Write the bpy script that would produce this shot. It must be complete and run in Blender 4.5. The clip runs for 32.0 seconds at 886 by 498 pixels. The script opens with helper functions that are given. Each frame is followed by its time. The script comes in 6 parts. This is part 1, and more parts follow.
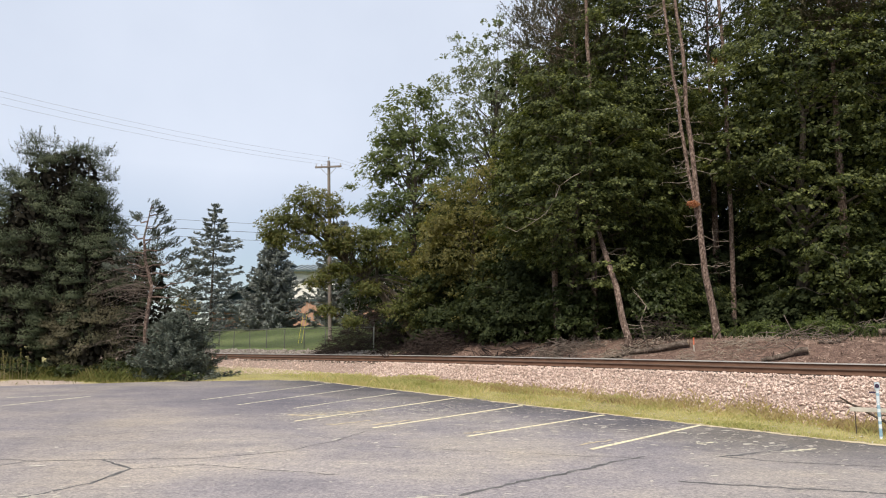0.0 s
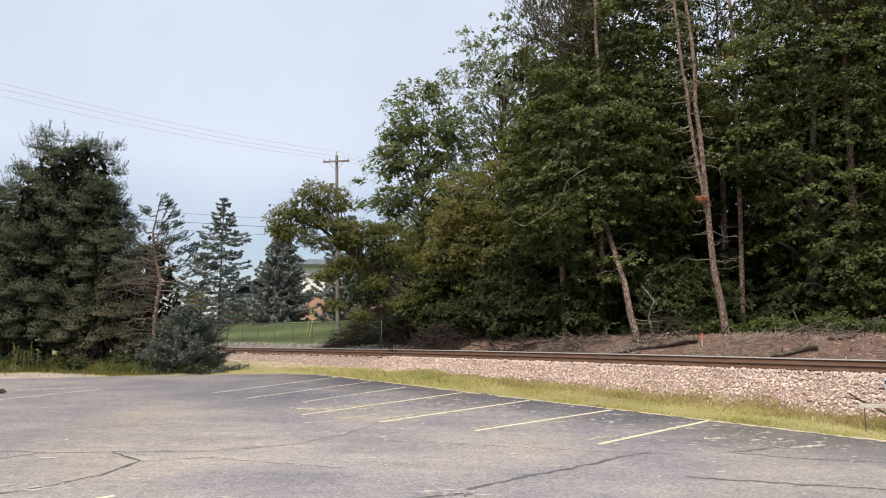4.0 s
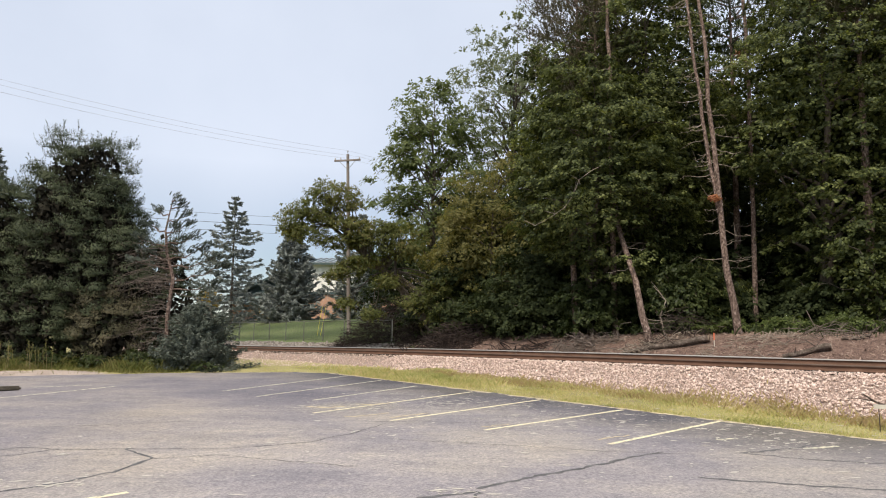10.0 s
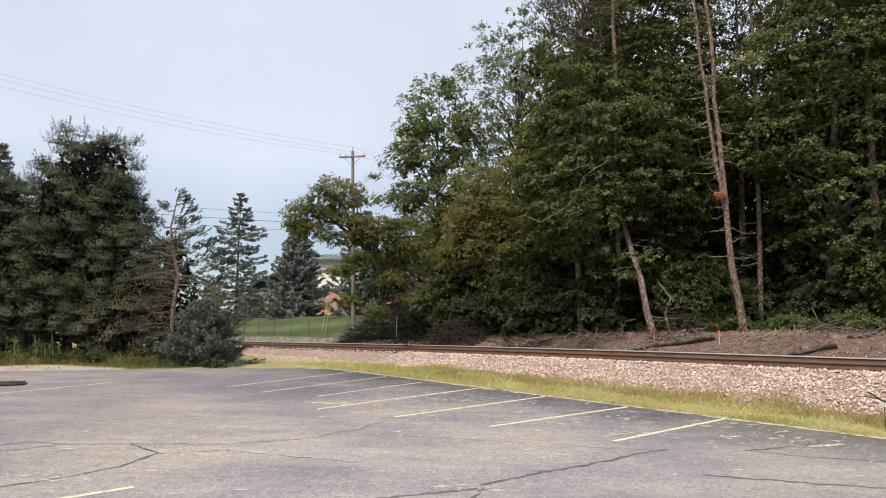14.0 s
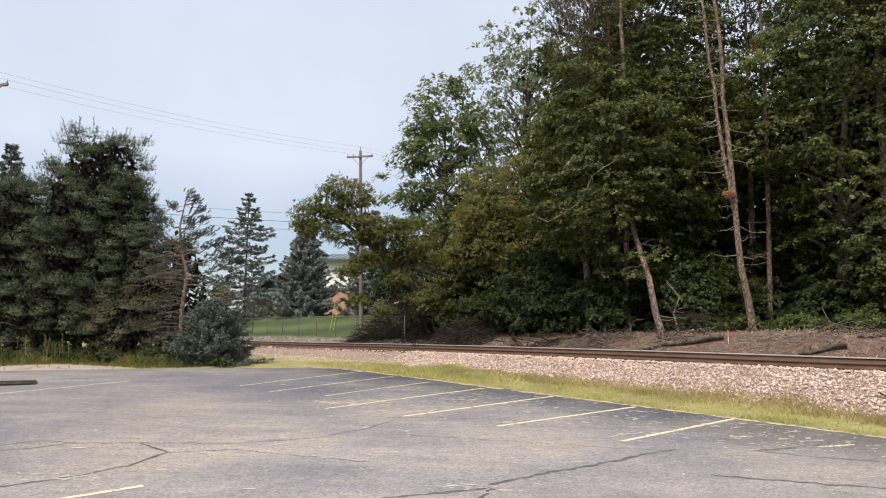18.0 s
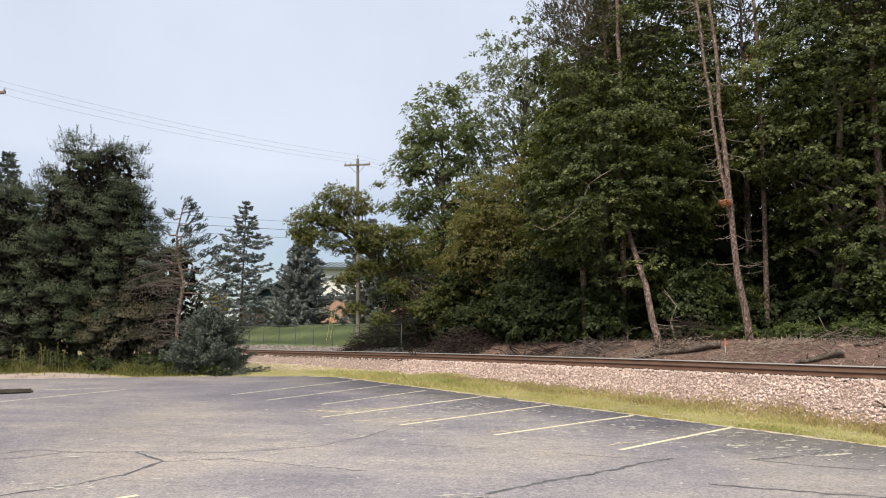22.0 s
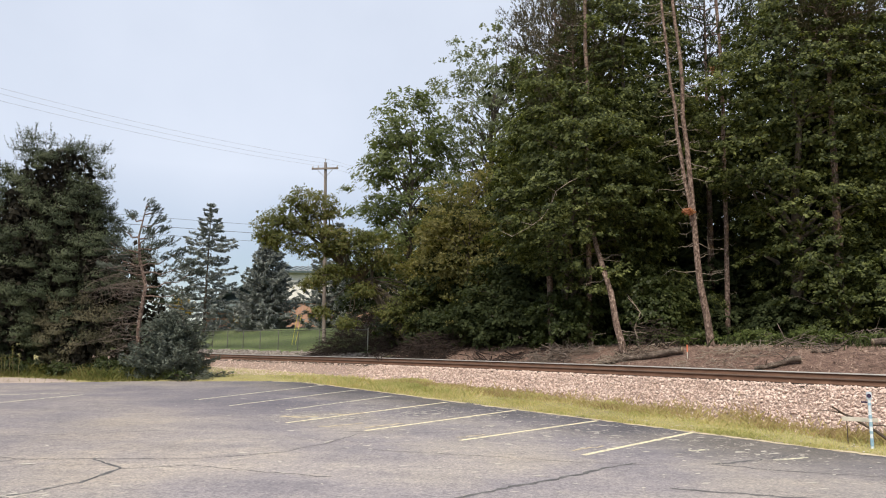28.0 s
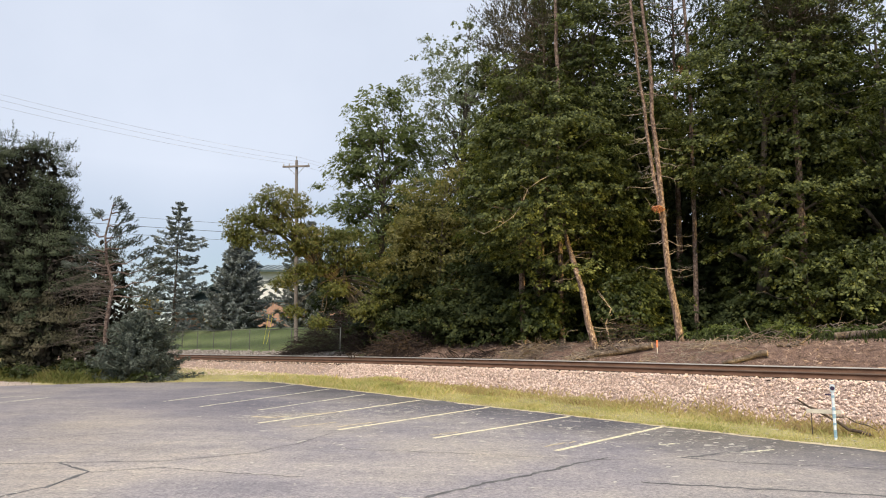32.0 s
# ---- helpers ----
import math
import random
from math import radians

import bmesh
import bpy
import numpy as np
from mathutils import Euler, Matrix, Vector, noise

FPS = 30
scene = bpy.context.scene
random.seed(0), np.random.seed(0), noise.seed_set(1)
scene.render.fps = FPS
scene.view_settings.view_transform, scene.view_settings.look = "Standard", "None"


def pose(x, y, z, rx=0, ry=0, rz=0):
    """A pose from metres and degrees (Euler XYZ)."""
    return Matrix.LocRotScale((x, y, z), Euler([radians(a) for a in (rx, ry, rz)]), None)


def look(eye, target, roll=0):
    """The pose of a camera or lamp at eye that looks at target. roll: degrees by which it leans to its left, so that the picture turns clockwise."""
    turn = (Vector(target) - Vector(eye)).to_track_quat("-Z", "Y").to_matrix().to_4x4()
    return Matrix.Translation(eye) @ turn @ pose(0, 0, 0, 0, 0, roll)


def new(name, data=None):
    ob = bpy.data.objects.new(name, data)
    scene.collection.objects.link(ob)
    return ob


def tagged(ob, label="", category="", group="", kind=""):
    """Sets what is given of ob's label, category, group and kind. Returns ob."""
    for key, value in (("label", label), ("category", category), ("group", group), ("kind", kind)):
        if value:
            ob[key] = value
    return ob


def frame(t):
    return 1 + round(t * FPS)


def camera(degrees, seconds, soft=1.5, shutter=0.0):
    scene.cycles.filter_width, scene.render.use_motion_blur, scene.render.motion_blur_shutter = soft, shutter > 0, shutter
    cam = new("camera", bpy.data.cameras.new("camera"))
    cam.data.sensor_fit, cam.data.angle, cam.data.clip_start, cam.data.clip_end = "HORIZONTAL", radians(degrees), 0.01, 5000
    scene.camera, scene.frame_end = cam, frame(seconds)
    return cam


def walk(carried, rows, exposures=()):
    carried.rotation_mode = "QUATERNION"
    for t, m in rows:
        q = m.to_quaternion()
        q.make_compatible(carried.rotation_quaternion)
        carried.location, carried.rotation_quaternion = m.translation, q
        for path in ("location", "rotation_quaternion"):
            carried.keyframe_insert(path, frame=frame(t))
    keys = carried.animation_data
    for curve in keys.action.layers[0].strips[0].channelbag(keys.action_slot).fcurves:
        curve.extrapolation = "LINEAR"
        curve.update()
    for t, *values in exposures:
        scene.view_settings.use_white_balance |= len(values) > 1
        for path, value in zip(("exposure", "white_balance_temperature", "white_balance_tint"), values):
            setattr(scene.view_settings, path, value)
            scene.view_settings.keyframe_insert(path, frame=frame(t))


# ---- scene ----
cam = camera(65.24, 32.0, soft=1.05)
EYE = (0.0, 0.0, 2.35)
PATH = [  # seconds, tilt, roll, turn
    (0, 97.857, -0.000, -0.003),
    (0.5, 97.773, -0.074, 0.061),
    (1, 97.677, -0.058, 0.117),
    (1.5, 97.577, -0.147, 0.151),
    (2, 97.474, -0.063, 0.240),
    (2.5, 97.422, 0.000, 0.360),
    (3, 97.409, 0.088, 0.495),
    (3.5, 97.403, 0.167, 0.569),
    (5.5, 97.444, 0.248, 0.927),
    (6, 97.395, 0.289, 1.057),
    (6.5, 97.317, 0.313, 1.166),
    (7, 97.185, 0.348, 1.259),
    (7.5, 97.072, 0.391, 1.321),
    (8, 97.001, 0.399, 1.375),
    (8.5, 96.994, 0.412, 1.440),
    (9, 97.063, 0.425, 1.492),
    (9.5, 97.208, 0.396, 1.541),
    (10, 97.325, 0.412, 1.535),
    (10.5, 97.382, 0.400, 1.571),
    (11, 97.374, 0.415, 1.618),
    (11.5, 97.311, 0.403, 1.687),
    (12, 97.199, 0.445, 1.753),
    (12.5, 97.127, 0.433, 1.797),
    (13, 97.076, 0.487, 1.818),
    (13.5, 97.046, 0.571, 1.868),
    (14, 97.040, 0.597, 1.918),
    (14.5, 97.040, 0.607, 1.974),
    (16.5, 97.268, 0.625, 2.322),
    (17, 97.245, 0.642, 2.452),
    (17.5, 97.132, 0.625, 2.559),
    (18, 97.004, 0.607, 2.559),
    (18.5, 96.919, 0.561, 2.503),
    (19, 96.912, 0.489, 2.451),
    (19.5, 96.976, 0.551, 2.448),
    (20, 97.109, 0.604, 2.481),
    (20.5, 97.290, 0.601, 2.521),
    (21, 97.503, 0.658, 2.505),
    (21.5, 97.646, 0.678, 2.431),
    (22, 97.690, 0.628, 2.326),
    (22.5, 97.678, 0.646, 2.256),
    (23, 97.678, 0.719, 2.138),
    (23.5, 97.752, 0.786, 1.949),
    (24, 97.892, 0.849, 1.703),
    (24.5, 98.033, 0.844, 1.411),
    (25, 98.120, 0.819, 1.132),
    (25.5, 98.195, 0.811, 0.847),
    (27.5, 98.195, 0.821, -0.168),
    (28, 98.148, 0.848, -0.377),
    (28.5, 98.113, 0.822, -0.590),
    (29, 98.059, 0.770, -0.764),
    (29.5, 98.013, 0.648, -0.918),
    (30, 97.976, 0.474, -1.100),
    (30.5, 97.963, 0.337, -1.307),
    (31, 97.948, 0.236, -1.651),
    (31.5, 97.960, 0.223, -2.101),
    (32, 98.001, 0.248, -2.678),
]
walk(cam, [(t, pose(*EYE, a, 0, y) @ pose(0, 0, 0, 0, 0, r)) for t, a, r, y in PATH])

# ---- light ----
SUN_EL, SUN_AZ = 54.0, 205.0          # degrees; azimuth from north (+y), clockwise
world = bpy.data.worlds.new("world")
scene.world = world
world.use_nodes = True
wn = world.node_tree
wn.nodes.clear()
w_out = wn.nodes.new("ShaderNodeOutputWorld")
w_bg = wn.nodes.new("ShaderNodeBackground")
w_sky = wn.nodes.new("ShaderNodeTexSky")
w_sky.sky_type, w_sky.sun_disc = "NISHITA", False
w_sky.sun_elevation, w_sky.sun_rotation = radians(SUN_EL), radians(SUN_AZ)
w_sky.air_density, w_sky.dust_density = 1.0, 0.3
w_scale = wn.nodes.new("ShaderNodeVectorMath")
w_scale.operation = "SCALE"
w_scale.inputs["Scale"].default_value = 0.10
w_mix = wn.nodes.new("ShaderNodeMix")
w_mix.data_type = "RGBA"
w_co, w_sep, w_noise, w_low, w_add = (wn.nodes.new("ShaderNode" + k) for k in ("TexCoord", "SeparateXYZ", "TexNoise", "MapRange", "Math"))
w_noise.inputs["Scale"].default_value, w_noise.inputs["Detail"].default_value = 2.6, 5
w_low.inputs[1].default_value, w_low.inputs[2].default_value = 0.10, 0.24
w_low.inputs[3].default_value, w_low.inputs[4].default_value = 0.02, 0.62
w_add.operation, w_add.use_clamp = "MULTIPLY_ADD", True
w_add.inputs[1].default_value = 0.42
wn.links.new(w_co.outputs["Generated"], w_sep.inputs[0])
wn.links.new(w_co.outputs["Generated"], w_noise.inputs[0])
wn.links.new(w_sep.outputs["Z"], w_low.inputs[0])
wn.links.new(w_noise.outputs[0], w_add.inputs[0])
wn.links.new(w_low.outputs[0], w_add.inputs[2])
wn.links.new(w_add.outputs[0], w_mix.inputs["Factor"])
w_mix.inputs[7].default_value = (0.83, 0.895, 1.03, 1)     # thin even cloud veil
wn.links.new(w_sky.outputs[0], w_scale.inputs[0])
wn.links.new(w_scale.outputs[0], w_mix.inputs[6])
wn.links.new(w_mix.outputs[2], w_bg.inputs["Color"])
w_bg.inputs["Strength"].default_value = 1.0
wn.links.new(w_bg.outputs[0], w_out.inputs[0])

sun = new("sun", bpy.data.lights.new("sun", "SUN"))
sun.data.energy, sun.data.angle, sun.data.color = 5.0, radians(28), (1.0, 0.90, 0.74)
sx, sy = math.sin(radians(SUN_AZ)), math.cos(radians(SUN_AZ))
sun.matrix_world = look((60 * sx, 60 * sy, 60 * math.tan(radians(SUN_EL))), (0, 0, 0))
scene.view_settings.exposure = 0.0


# ---- materials ----
def mat_new(name):
    m = bpy.data.materials.new(name)
    m.use_nodes = True
    m.node_tree.nodes.clear()
    return m, m.node_tree.nodes, m.node_tree.links


def surface(name, colors, scale=3.0, fine=40.0, rough=0.85, bump=0.3, metal=0.0, fine_amount=0.35, stretch=(1, 1, 1), spec=0.3, island=0.0, bump_dist=0.02, stripes=None):
    """Two noises, large and fine, run through a ramp of colours, with a relief from the fine one."""
    m, N, L = mat_new(name)
    out, bs = N.new("ShaderNodeOutputMaterial"), N.new("ShaderNodeBsdfPrincipled")
    tc, mp = N.new("ShaderNodeTexCoord"), N.new("ShaderNodeMapping")
    mp.inputs["Scale"].default_value = stretch
    n1, n2 = N.new("ShaderNodeTexNoise"), N.new("ShaderNodeTexNoise")
    n1.inputs["Scale"].default_value, n1.inputs["Detail"].default_value = scale, 6
    n2.inputs["Scale"].default_value, n2.inputs["Detail"].default_value = fine, 4
    ma = N.new("ShaderNodeMix")
    ma.inputs[0].default_value = fine_amount
    ramp = N.new("ShaderNodeValToRGB")
    els = ramp.color_ramp.elements
    while len(els) < len(colors):
        els.new(0.5)
    for i, c in enumerate(colors):
        els[i].position = 0.28 + 0.44 * i / max(1, len(colors) - 1)
        els[i].color = (*c, 1)
    L.new(tc.outputs["Object"], mp.inputs[0])
    L.new(mp.outputs[0], n1.inputs[0])
    L.new(mp.outputs[0], n2.inputs[0])
    L.new(n1.outputs[0], ma.inputs[2])
    L.new(n2.outputs[0], ma.inputs[3])
    fac = ma.outputs[0]
    if island > 0:
        geo, mi = N.new("ShaderNodeNewGeometry"), N.new("ShaderNodeMix")
        mr = N.new("ShaderNodeMapRange")
        mr.inputs[3].default_value, mr.inputs[4].default_value = 0.22, 0.78
        mi.inputs[0].default_value = island
        L.new(geo.outputs["Random Per Island"], mr.inputs[0])
        L.new(fac, mi.inputs[2])
        L.new(mr.outputs[0], mi.inputs[3])
        fac = mi.outputs[0]
    if stripes:
        # broad bands left by the mower
        turn, wave, band = N.new("ShaderNodeMapping"), N.new("ShaderNodeTexWave"), N.new("ShaderNodeMix")
        turn.inputs["Rotation"].default_value = (0, 0, radians(stripes[1]))
        wave.inputs["Scale"].default_value, wave.inputs["Distortion"].default_value = 0.09, 0.8
        band.inputs[0].default_value = stripes[0]
        L.new(tc.outputs["Object"], turn.inputs[0])
        L.new(turn.outputs[0], wave.inputs[0])
        L.new(fac, band.inputs[2])
        L.new(wave.outputs[1], band.inputs[3])
        fac = band.outputs[0]
    L.new(fac, ramp.inputs[0])
    L.new(ramp.outputs[0], bs.inputs["Base Color"])
    bs.inputs["Roughness"].default_value = rough
    bs.inputs["Metallic"].default_value = metal
    bs.inputs["Specular IOR Level"].default_value = spec
    if bump > 0:
        bp = N.new("ShaderNodeBump")
        bp.inputs["Strength"].default_value, bp.inputs["Distance"].default_value = bump, bump_dist
        L.new(n2.outputs[0], bp.inputs["Height"])
        L.new(bp.outputs[0], bs.inputs["Normal"])
    L.new(bs.outputs[0], out.inputs[0])
    return m


def foliage(name, colors, through_light=0.3, rough=0.6, scale=0.35, warmth=(1.55, 1.5, 0.75), drift=0.62):
    """Leaves: each its own shade, drifting over the crown, with light passing through."""
    m, N, L = mat_new(name)
    out, bs = N.new("ShaderNodeOutputMaterial"), N.new("ShaderNodeBsdfPrincipled")
    tr, mx = N.new("ShaderNodeBsdfTranslucent"), N.new("ShaderNodeMixShader")
    geo, tc, ns = N.new("ShaderNodeNewGeometry"), N.new("ShaderNodeTexCoord"), N.new("ShaderNodeTexNoise")
    ns.inputs["Scale"].default_value, ns.inputs["Detail"].default_value = scale, 3
    mi, ramp = N.new("ShaderNodeMix"), N.new("ShaderNodeValToRGB")
    mi.inputs[0].default_value = drift
    els = ramp.color_ramp.elements
    while len(els) < len(colors):
        els.new(0.5)
    for i, c in enumerate(colors):
        els[i].position = 0.22 + 0.56 * i / max(1, len(colors) - 1)
        els[i].color = (*c, 1)
    L.new(tc.outputs["Object"], ns.inputs[0])
    L.new(geo.outputs["Random Per Island"], mi.inputs[2])
    L.new(ns.outputs[0], mi.inputs[3])
    L.new(mi.outputs[0], ramp.inputs[0])
    L.new(ramp.outputs[0], bs.inputs["Base Color"])
    warm = N.new("ShaderNodeMix")
    warm.data_type, warm.blend_type = "RGBA", "MULTIPLY"
    warm.inputs[0].default_value, warm.inputs[7].default_value = 1.0, (*warmth, 1)
    L.new(ramp.outputs[0], warm.inputs[6])
    L.new(warm.outputs[2], tr.inputs["Color"])
    bs.inputs["Roughness"].default_value = rough
    bs.inputs["Specular IOR Level"].default_value = 0.22
    mx.inputs[0].default_value = through_light
    L.new(bs.outputs[0], mx.inputs[1])
    L.new(tr.outputs[0], mx.inputs[2])
    L.new(mx.outputs[0], out.inputs[0])
    return m


def asphalt():
    """Old asphalt: grey mix, tan worn patches, streaks of drag along the stalls, pale grit flecks."""
    m, N, L = mat_new("asphalt")
    out, bs, tc = N.new("ShaderNodeOutputMaterial"), N.new("ShaderNodeBsdfPrincipled"), N.new("ShaderNodeTexCoord")

    def noise_at(scale, detail, stretch=(1, 1, 1), turn=0.0, rough=0.55):
        mp, ns = N.new("ShaderNodeMapping"), N.new("ShaderNodeTexNoise")
        mp.inputs["Scale"].default_value, mp.inputs["Rotation"].default_value = stretch, (0, 0, radians(turn))
        ns.inputs["Scale"].default_value, ns.inputs["Detail"].default_value, ns.inputs["Roughness"].default_value = scale, detail, rough
        L.new(tc.outputs["Object"], mp.inputs[0])
        L.new(mp.outputs[0], ns.inputs[0])
        return ns.outputs[0]

    def ramp(fac, stops):
        r = N.new("ShaderNodeValToRGB")
        els = r.color_ramp.elements
        while len(els) < len(stops):
            els.new(0.5)
        for e, (p, col) in zip(els, stops):
            e.position, e.color = p, (*col, 1)
        L.new(fac, r.inputs[0])
        return r.outputs[0]

    def mix(fac, a, b, how="MIX"):
        x = N.new("ShaderNodeMix")
        x.data_type, x.blend_type = "RGBA", how
        if isinstance(fac, float):
            x.inputs[0].default_value = fac
        else:
            L.new(fac, x.inputs[0])
        L.new(a, x.inputs[6])
        L.new(b, x.inputs[7])
        return x.outputs[2]

    base = ramp(noise_at(0.22, 7), [(0.28, (0.185, 0.174, 0.192)), (0.44, (0.258, 0.24, 0.248)), (0.56, (0.335, 0.306, 0.28)), (0.70, (0.41, 0.362, 0.296))])
    streak = ramp(noise_at(1.1, 7, (0.5, 1.3, 1), 30, 0.62), [(0.32, (0.84, 0.85, 0.87)), (0.52, (1.0, 1.0, 1.0)), (0.70, (1.14, 1.13, 1.08))])
    grain = ramp(noise_at(22, 8, rough=0.8), [(0.30, (0.52, 0.515, 0.535)), (0.50, (0.99, 0.98, 1.01)), (0.70, (1.58, 1.54, 1.49))])
    blot = ramp(noise_at(5.5, 8, rough=0.68), [(0.33, (0.78, 0.78, 0.80)), (0.52, (0.97, 0.97, 0.97)), (0.70, (1.13, 1.11, 1.06))])
    fleck_mask = ramp(noise_at(7.0, 9, (0.5, 1.8, 1), 20, 0.78), [(0.63, (0, 0, 0)), (0.69, (1, 1, 1))])
    col = mix(1.0, mix(1.0, mix(1.0, base, streak, "MULTIPLY"), grain, "MULTIPLY"), blot, "MULTIPLY")
    # a darker sealed margin along the track side, with an uneven inner edge
    dot, add, band = N.new("ShaderNodeVectorMath"), N.new("ShaderNodeMath"), N.new("ShaderNodeMapRange")
    dot.operation = "DOT_PRODUCT"
    dot.inputs[1].default_value = (0.730, 0.684, 0.0)
    L.new(tc.outputs["Object"], dot.inputs[0])
    add.operation = "MULTIPLY_ADD"
    add.inputs[1].default_value = 5.0
    L.new(noise_at(0.55, 6, (1, 1, 1), 0, 0.6), add.inputs[0])
    L.new(dot.outputs["Value"], add.inputs[2])
    band.inputs[1].default_value, band.inputs[2].default_value = 14.6, 17.6
    L.new(add.outputs[0], band.inputs[0])
    dark = ramp(band.outputs[0], [(0.0, (1, 1, 1)), (1.0, (0.42, 0.43, 0.46))])
    wide = N.new("ShaderNodeMapRange")
    wide.inputs[1].default_value, wide.inputs[2].default_value = 9.5, 16.0
    L.new(add.outputs[0], wide.inputs[0])
    col = mix(1.0, col, ramp(wide.outputs[0], [(0.0, (1, 1, 1)), (1.0, (0.80, 0.81, 0.84))]), "MULTIPLY")
    col = mix(1.0, col, dark, "MULTIPLY")
    west, wadd, wband = N.new("ShaderNodeVectorMath"), N.new("ShaderNodeMath"), N.new("ShaderNodeMapRange")
    west.operation = "DOT_PRODUCT"
    west.inputs[1].default_value = (-1.0, 0.35, 0.0)
    L.new(tc.outputs["Object"], west.inputs[0])
    wadd.operation = "MULTIPLY_ADD"
    wadd.inputs[1].default_value = 9.0
    L.new(noise_at(0.35, 6, (1, 1.6, 1), 20, 0.6), wadd.inputs[0])
    L.new(west.outputs["Value"], wadd.inputs[2])
    wband.inputs[1].default_value, wband.inputs[2].default_value = 10.0, 17.0
    L.new(wadd.outputs[0], wband.inputs[0])
    col = mix(1.0, col, ramp(wband.outputs[0], [(0.0, (1, 1, 1)), (1.0, (0.72, 0.72, 0.76))]), "MULTIPLY")
    pale = N.new("ShaderNodeRGB")
    pale.outputs[0].default_value = (0.46, 0.42, 0.34, 1)
    col = mix(fleck_mask, col, pale.outputs[0])
    L.new(col, bs.inputs["Base Color"])
    bs.inputs["Roughness"].default_value = 0.88
    bs.inputs["Specular IOR Level"].default_value = 0.35
    bp = N.new("ShaderNodeBump")
    bp.inputs["Strength"].default_value, bp.inputs["Distance"].default_value = 0.5, 0.006
    L.new(noise_at(60, 4), bp.inputs["Height"])
    L.new(bp.outputs[0], bs.inputs["Normal"])
    L.new(bs.outputs[0], out.inputs[0])
    return m


M_ASPHALT = asphalt()
M_TAR = surface("crack_filler", [(0.05, 0.05, 0.053), (0.10, 0.098, 0.102), (0.17, 0.165, 0.165)], 5, 22, 0.85, 0.3)
M_GROUND = surface("rough_grass_soil", [(0.20, 0.16, 0.10), (0.29, 0.26, 0.11), (0.38, 0.34, 0.16)], 0.8, 14, 0.95, 0.5)
M_LAWN = surface("mown_lawn", [(0.042, 0.062, 0.022), (0.072, 0.098, 0.036), (0.125, 0.15, 0.062)], 0.3, 9, 0.95, 0.4, stretch=(1, 0.35, 1), stripes=(0.25, -52))
M_DIRT = surface("bare_bank_soil", [(0.035, 0.023, 0.02), (0.11, 0.07, 0.057), (0.22, 0.145, 0.12), (0.33, 0.245, 0.205)], 3.4, 22, 0.95, 1.0, fine_amount=0.65, bump_dist=0.10)
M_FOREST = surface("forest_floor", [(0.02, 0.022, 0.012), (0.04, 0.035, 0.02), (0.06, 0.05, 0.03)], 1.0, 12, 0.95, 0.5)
M_SAND = surface("gravelly_verge", [(0.21, 0.165, 0.14), (0.34, 0.28, 0.245), (0.44, 0.37, 0.33)], 1.5, 30, 0.95, 0.5)
M_GRIT = surface("dead_grass_and_grit", [(0.30, 0.25, 0.17), (0.46, 0.39, 0.28), (0.62, 0.54, 0.40)], 6, 40, 0.95, 0.4, fine_amount=0.5)
M_BALLAST_BED = surface("ballast_fines", [(0.12, 0.09, 0.075), (0.27, 0.20, 0.17), (0.44, 0.35, 0.305)], 7, 34, 0.95, 0.8, fine_amount=0.6)
M_STONE = surface("ballast_stone", [(0.22, 0.16, 0.138), (0.47, 0.352, 0.303), (0.60, 0.463, 0.406), (0.69, 0.555, 0.495), (0.73, 0.62, 0.57)], 1.2, 30, 0.9, 0.3, island=0.55)
M_GREYSTONE = surface("grey_stone", [(0.09, 0.078, 0.072), (0.22, 0.19, 0.175), (0.33, 0.30, 0.28)], 1.2, 30, 0.9, 0.3, island=0.6)
M_RUST = surface("rail_rust", [(0.055, 0.028, 0.018), (0.10, 0.052, 0.034), (0.15, 0.085, 0.058)], 2.0, 30, 0.75, 0.25, stretch=(1, 1, 3))
M_RAILTOP = surface("worn_rail_head", [(0.26, 0.245, 0.235), (0.40, 0.385, 0.37)], 2, 25, 0.5, 0.05, metal=0.25, spec=0.5)
M_GREASE = surface("dull_rail_head", [(0.07, 0.045, 0.034), (0.11, 0.075, 0.058)], 3, 30, 0.6, 0.1)
M_TIE = surface("creosote_sleeper", [(0.04, 0.03, 0.024), (0.09, 0.07, 0.055)], 4, 30, 0.9, 0.5)
M_BARK_PINE = surface("red_pine_bark", [(0.025, 0.016, 0.014), (0.085, 0.057, 0.047), (0.21, 0.152, 0.128), (0.46, 0.385, 0.345)], 8, 15, 0.95, 1.0, fine_amount=0.65, stretch=(1, 1, 0.6), bump_dist=0.06)
M_BARK = surface("grey_bark", [(0.045, 0.037, 0.03), (0.10, 0.083, 0.068), (0.16, 0.135, 0.11)], 5, 24, 0.95, 0.8, stretch=(1, 1, 0.3), bump_dist=0.04)
M_DEADWOOD = surface("dead_twigs", [(0.12, 0.095, 0.075), (0.24, 0.20, 0.165), (0.36, 0.31, 0.26)], 3, 25, 0.95, 0.4)
M_STRAW = surface("dry_straw", [(0.20, 0.16, 0.08), (0.34, 0.28, 0.15)], 4, 30, 0.9, 0.2)
M_BROWNTWIG = surface("brown_dead_twigs", [(0.08, 0.062, 0.053), (0.15, 0.12, 0.104), (0.24, 0.198, 0.174)], 3, 25, 0.95, 0.4)
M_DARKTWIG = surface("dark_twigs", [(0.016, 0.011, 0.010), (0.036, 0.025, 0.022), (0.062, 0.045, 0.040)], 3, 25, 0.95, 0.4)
M_POLE = surface("weathered_pole", [(0.11, 0.092, 0.082), (0.19, 0.163, 0.148), (0.27, 0.236, 0.215)], 3, 30, 0.9, 0.4, stretch=(1, 1, 0.15))
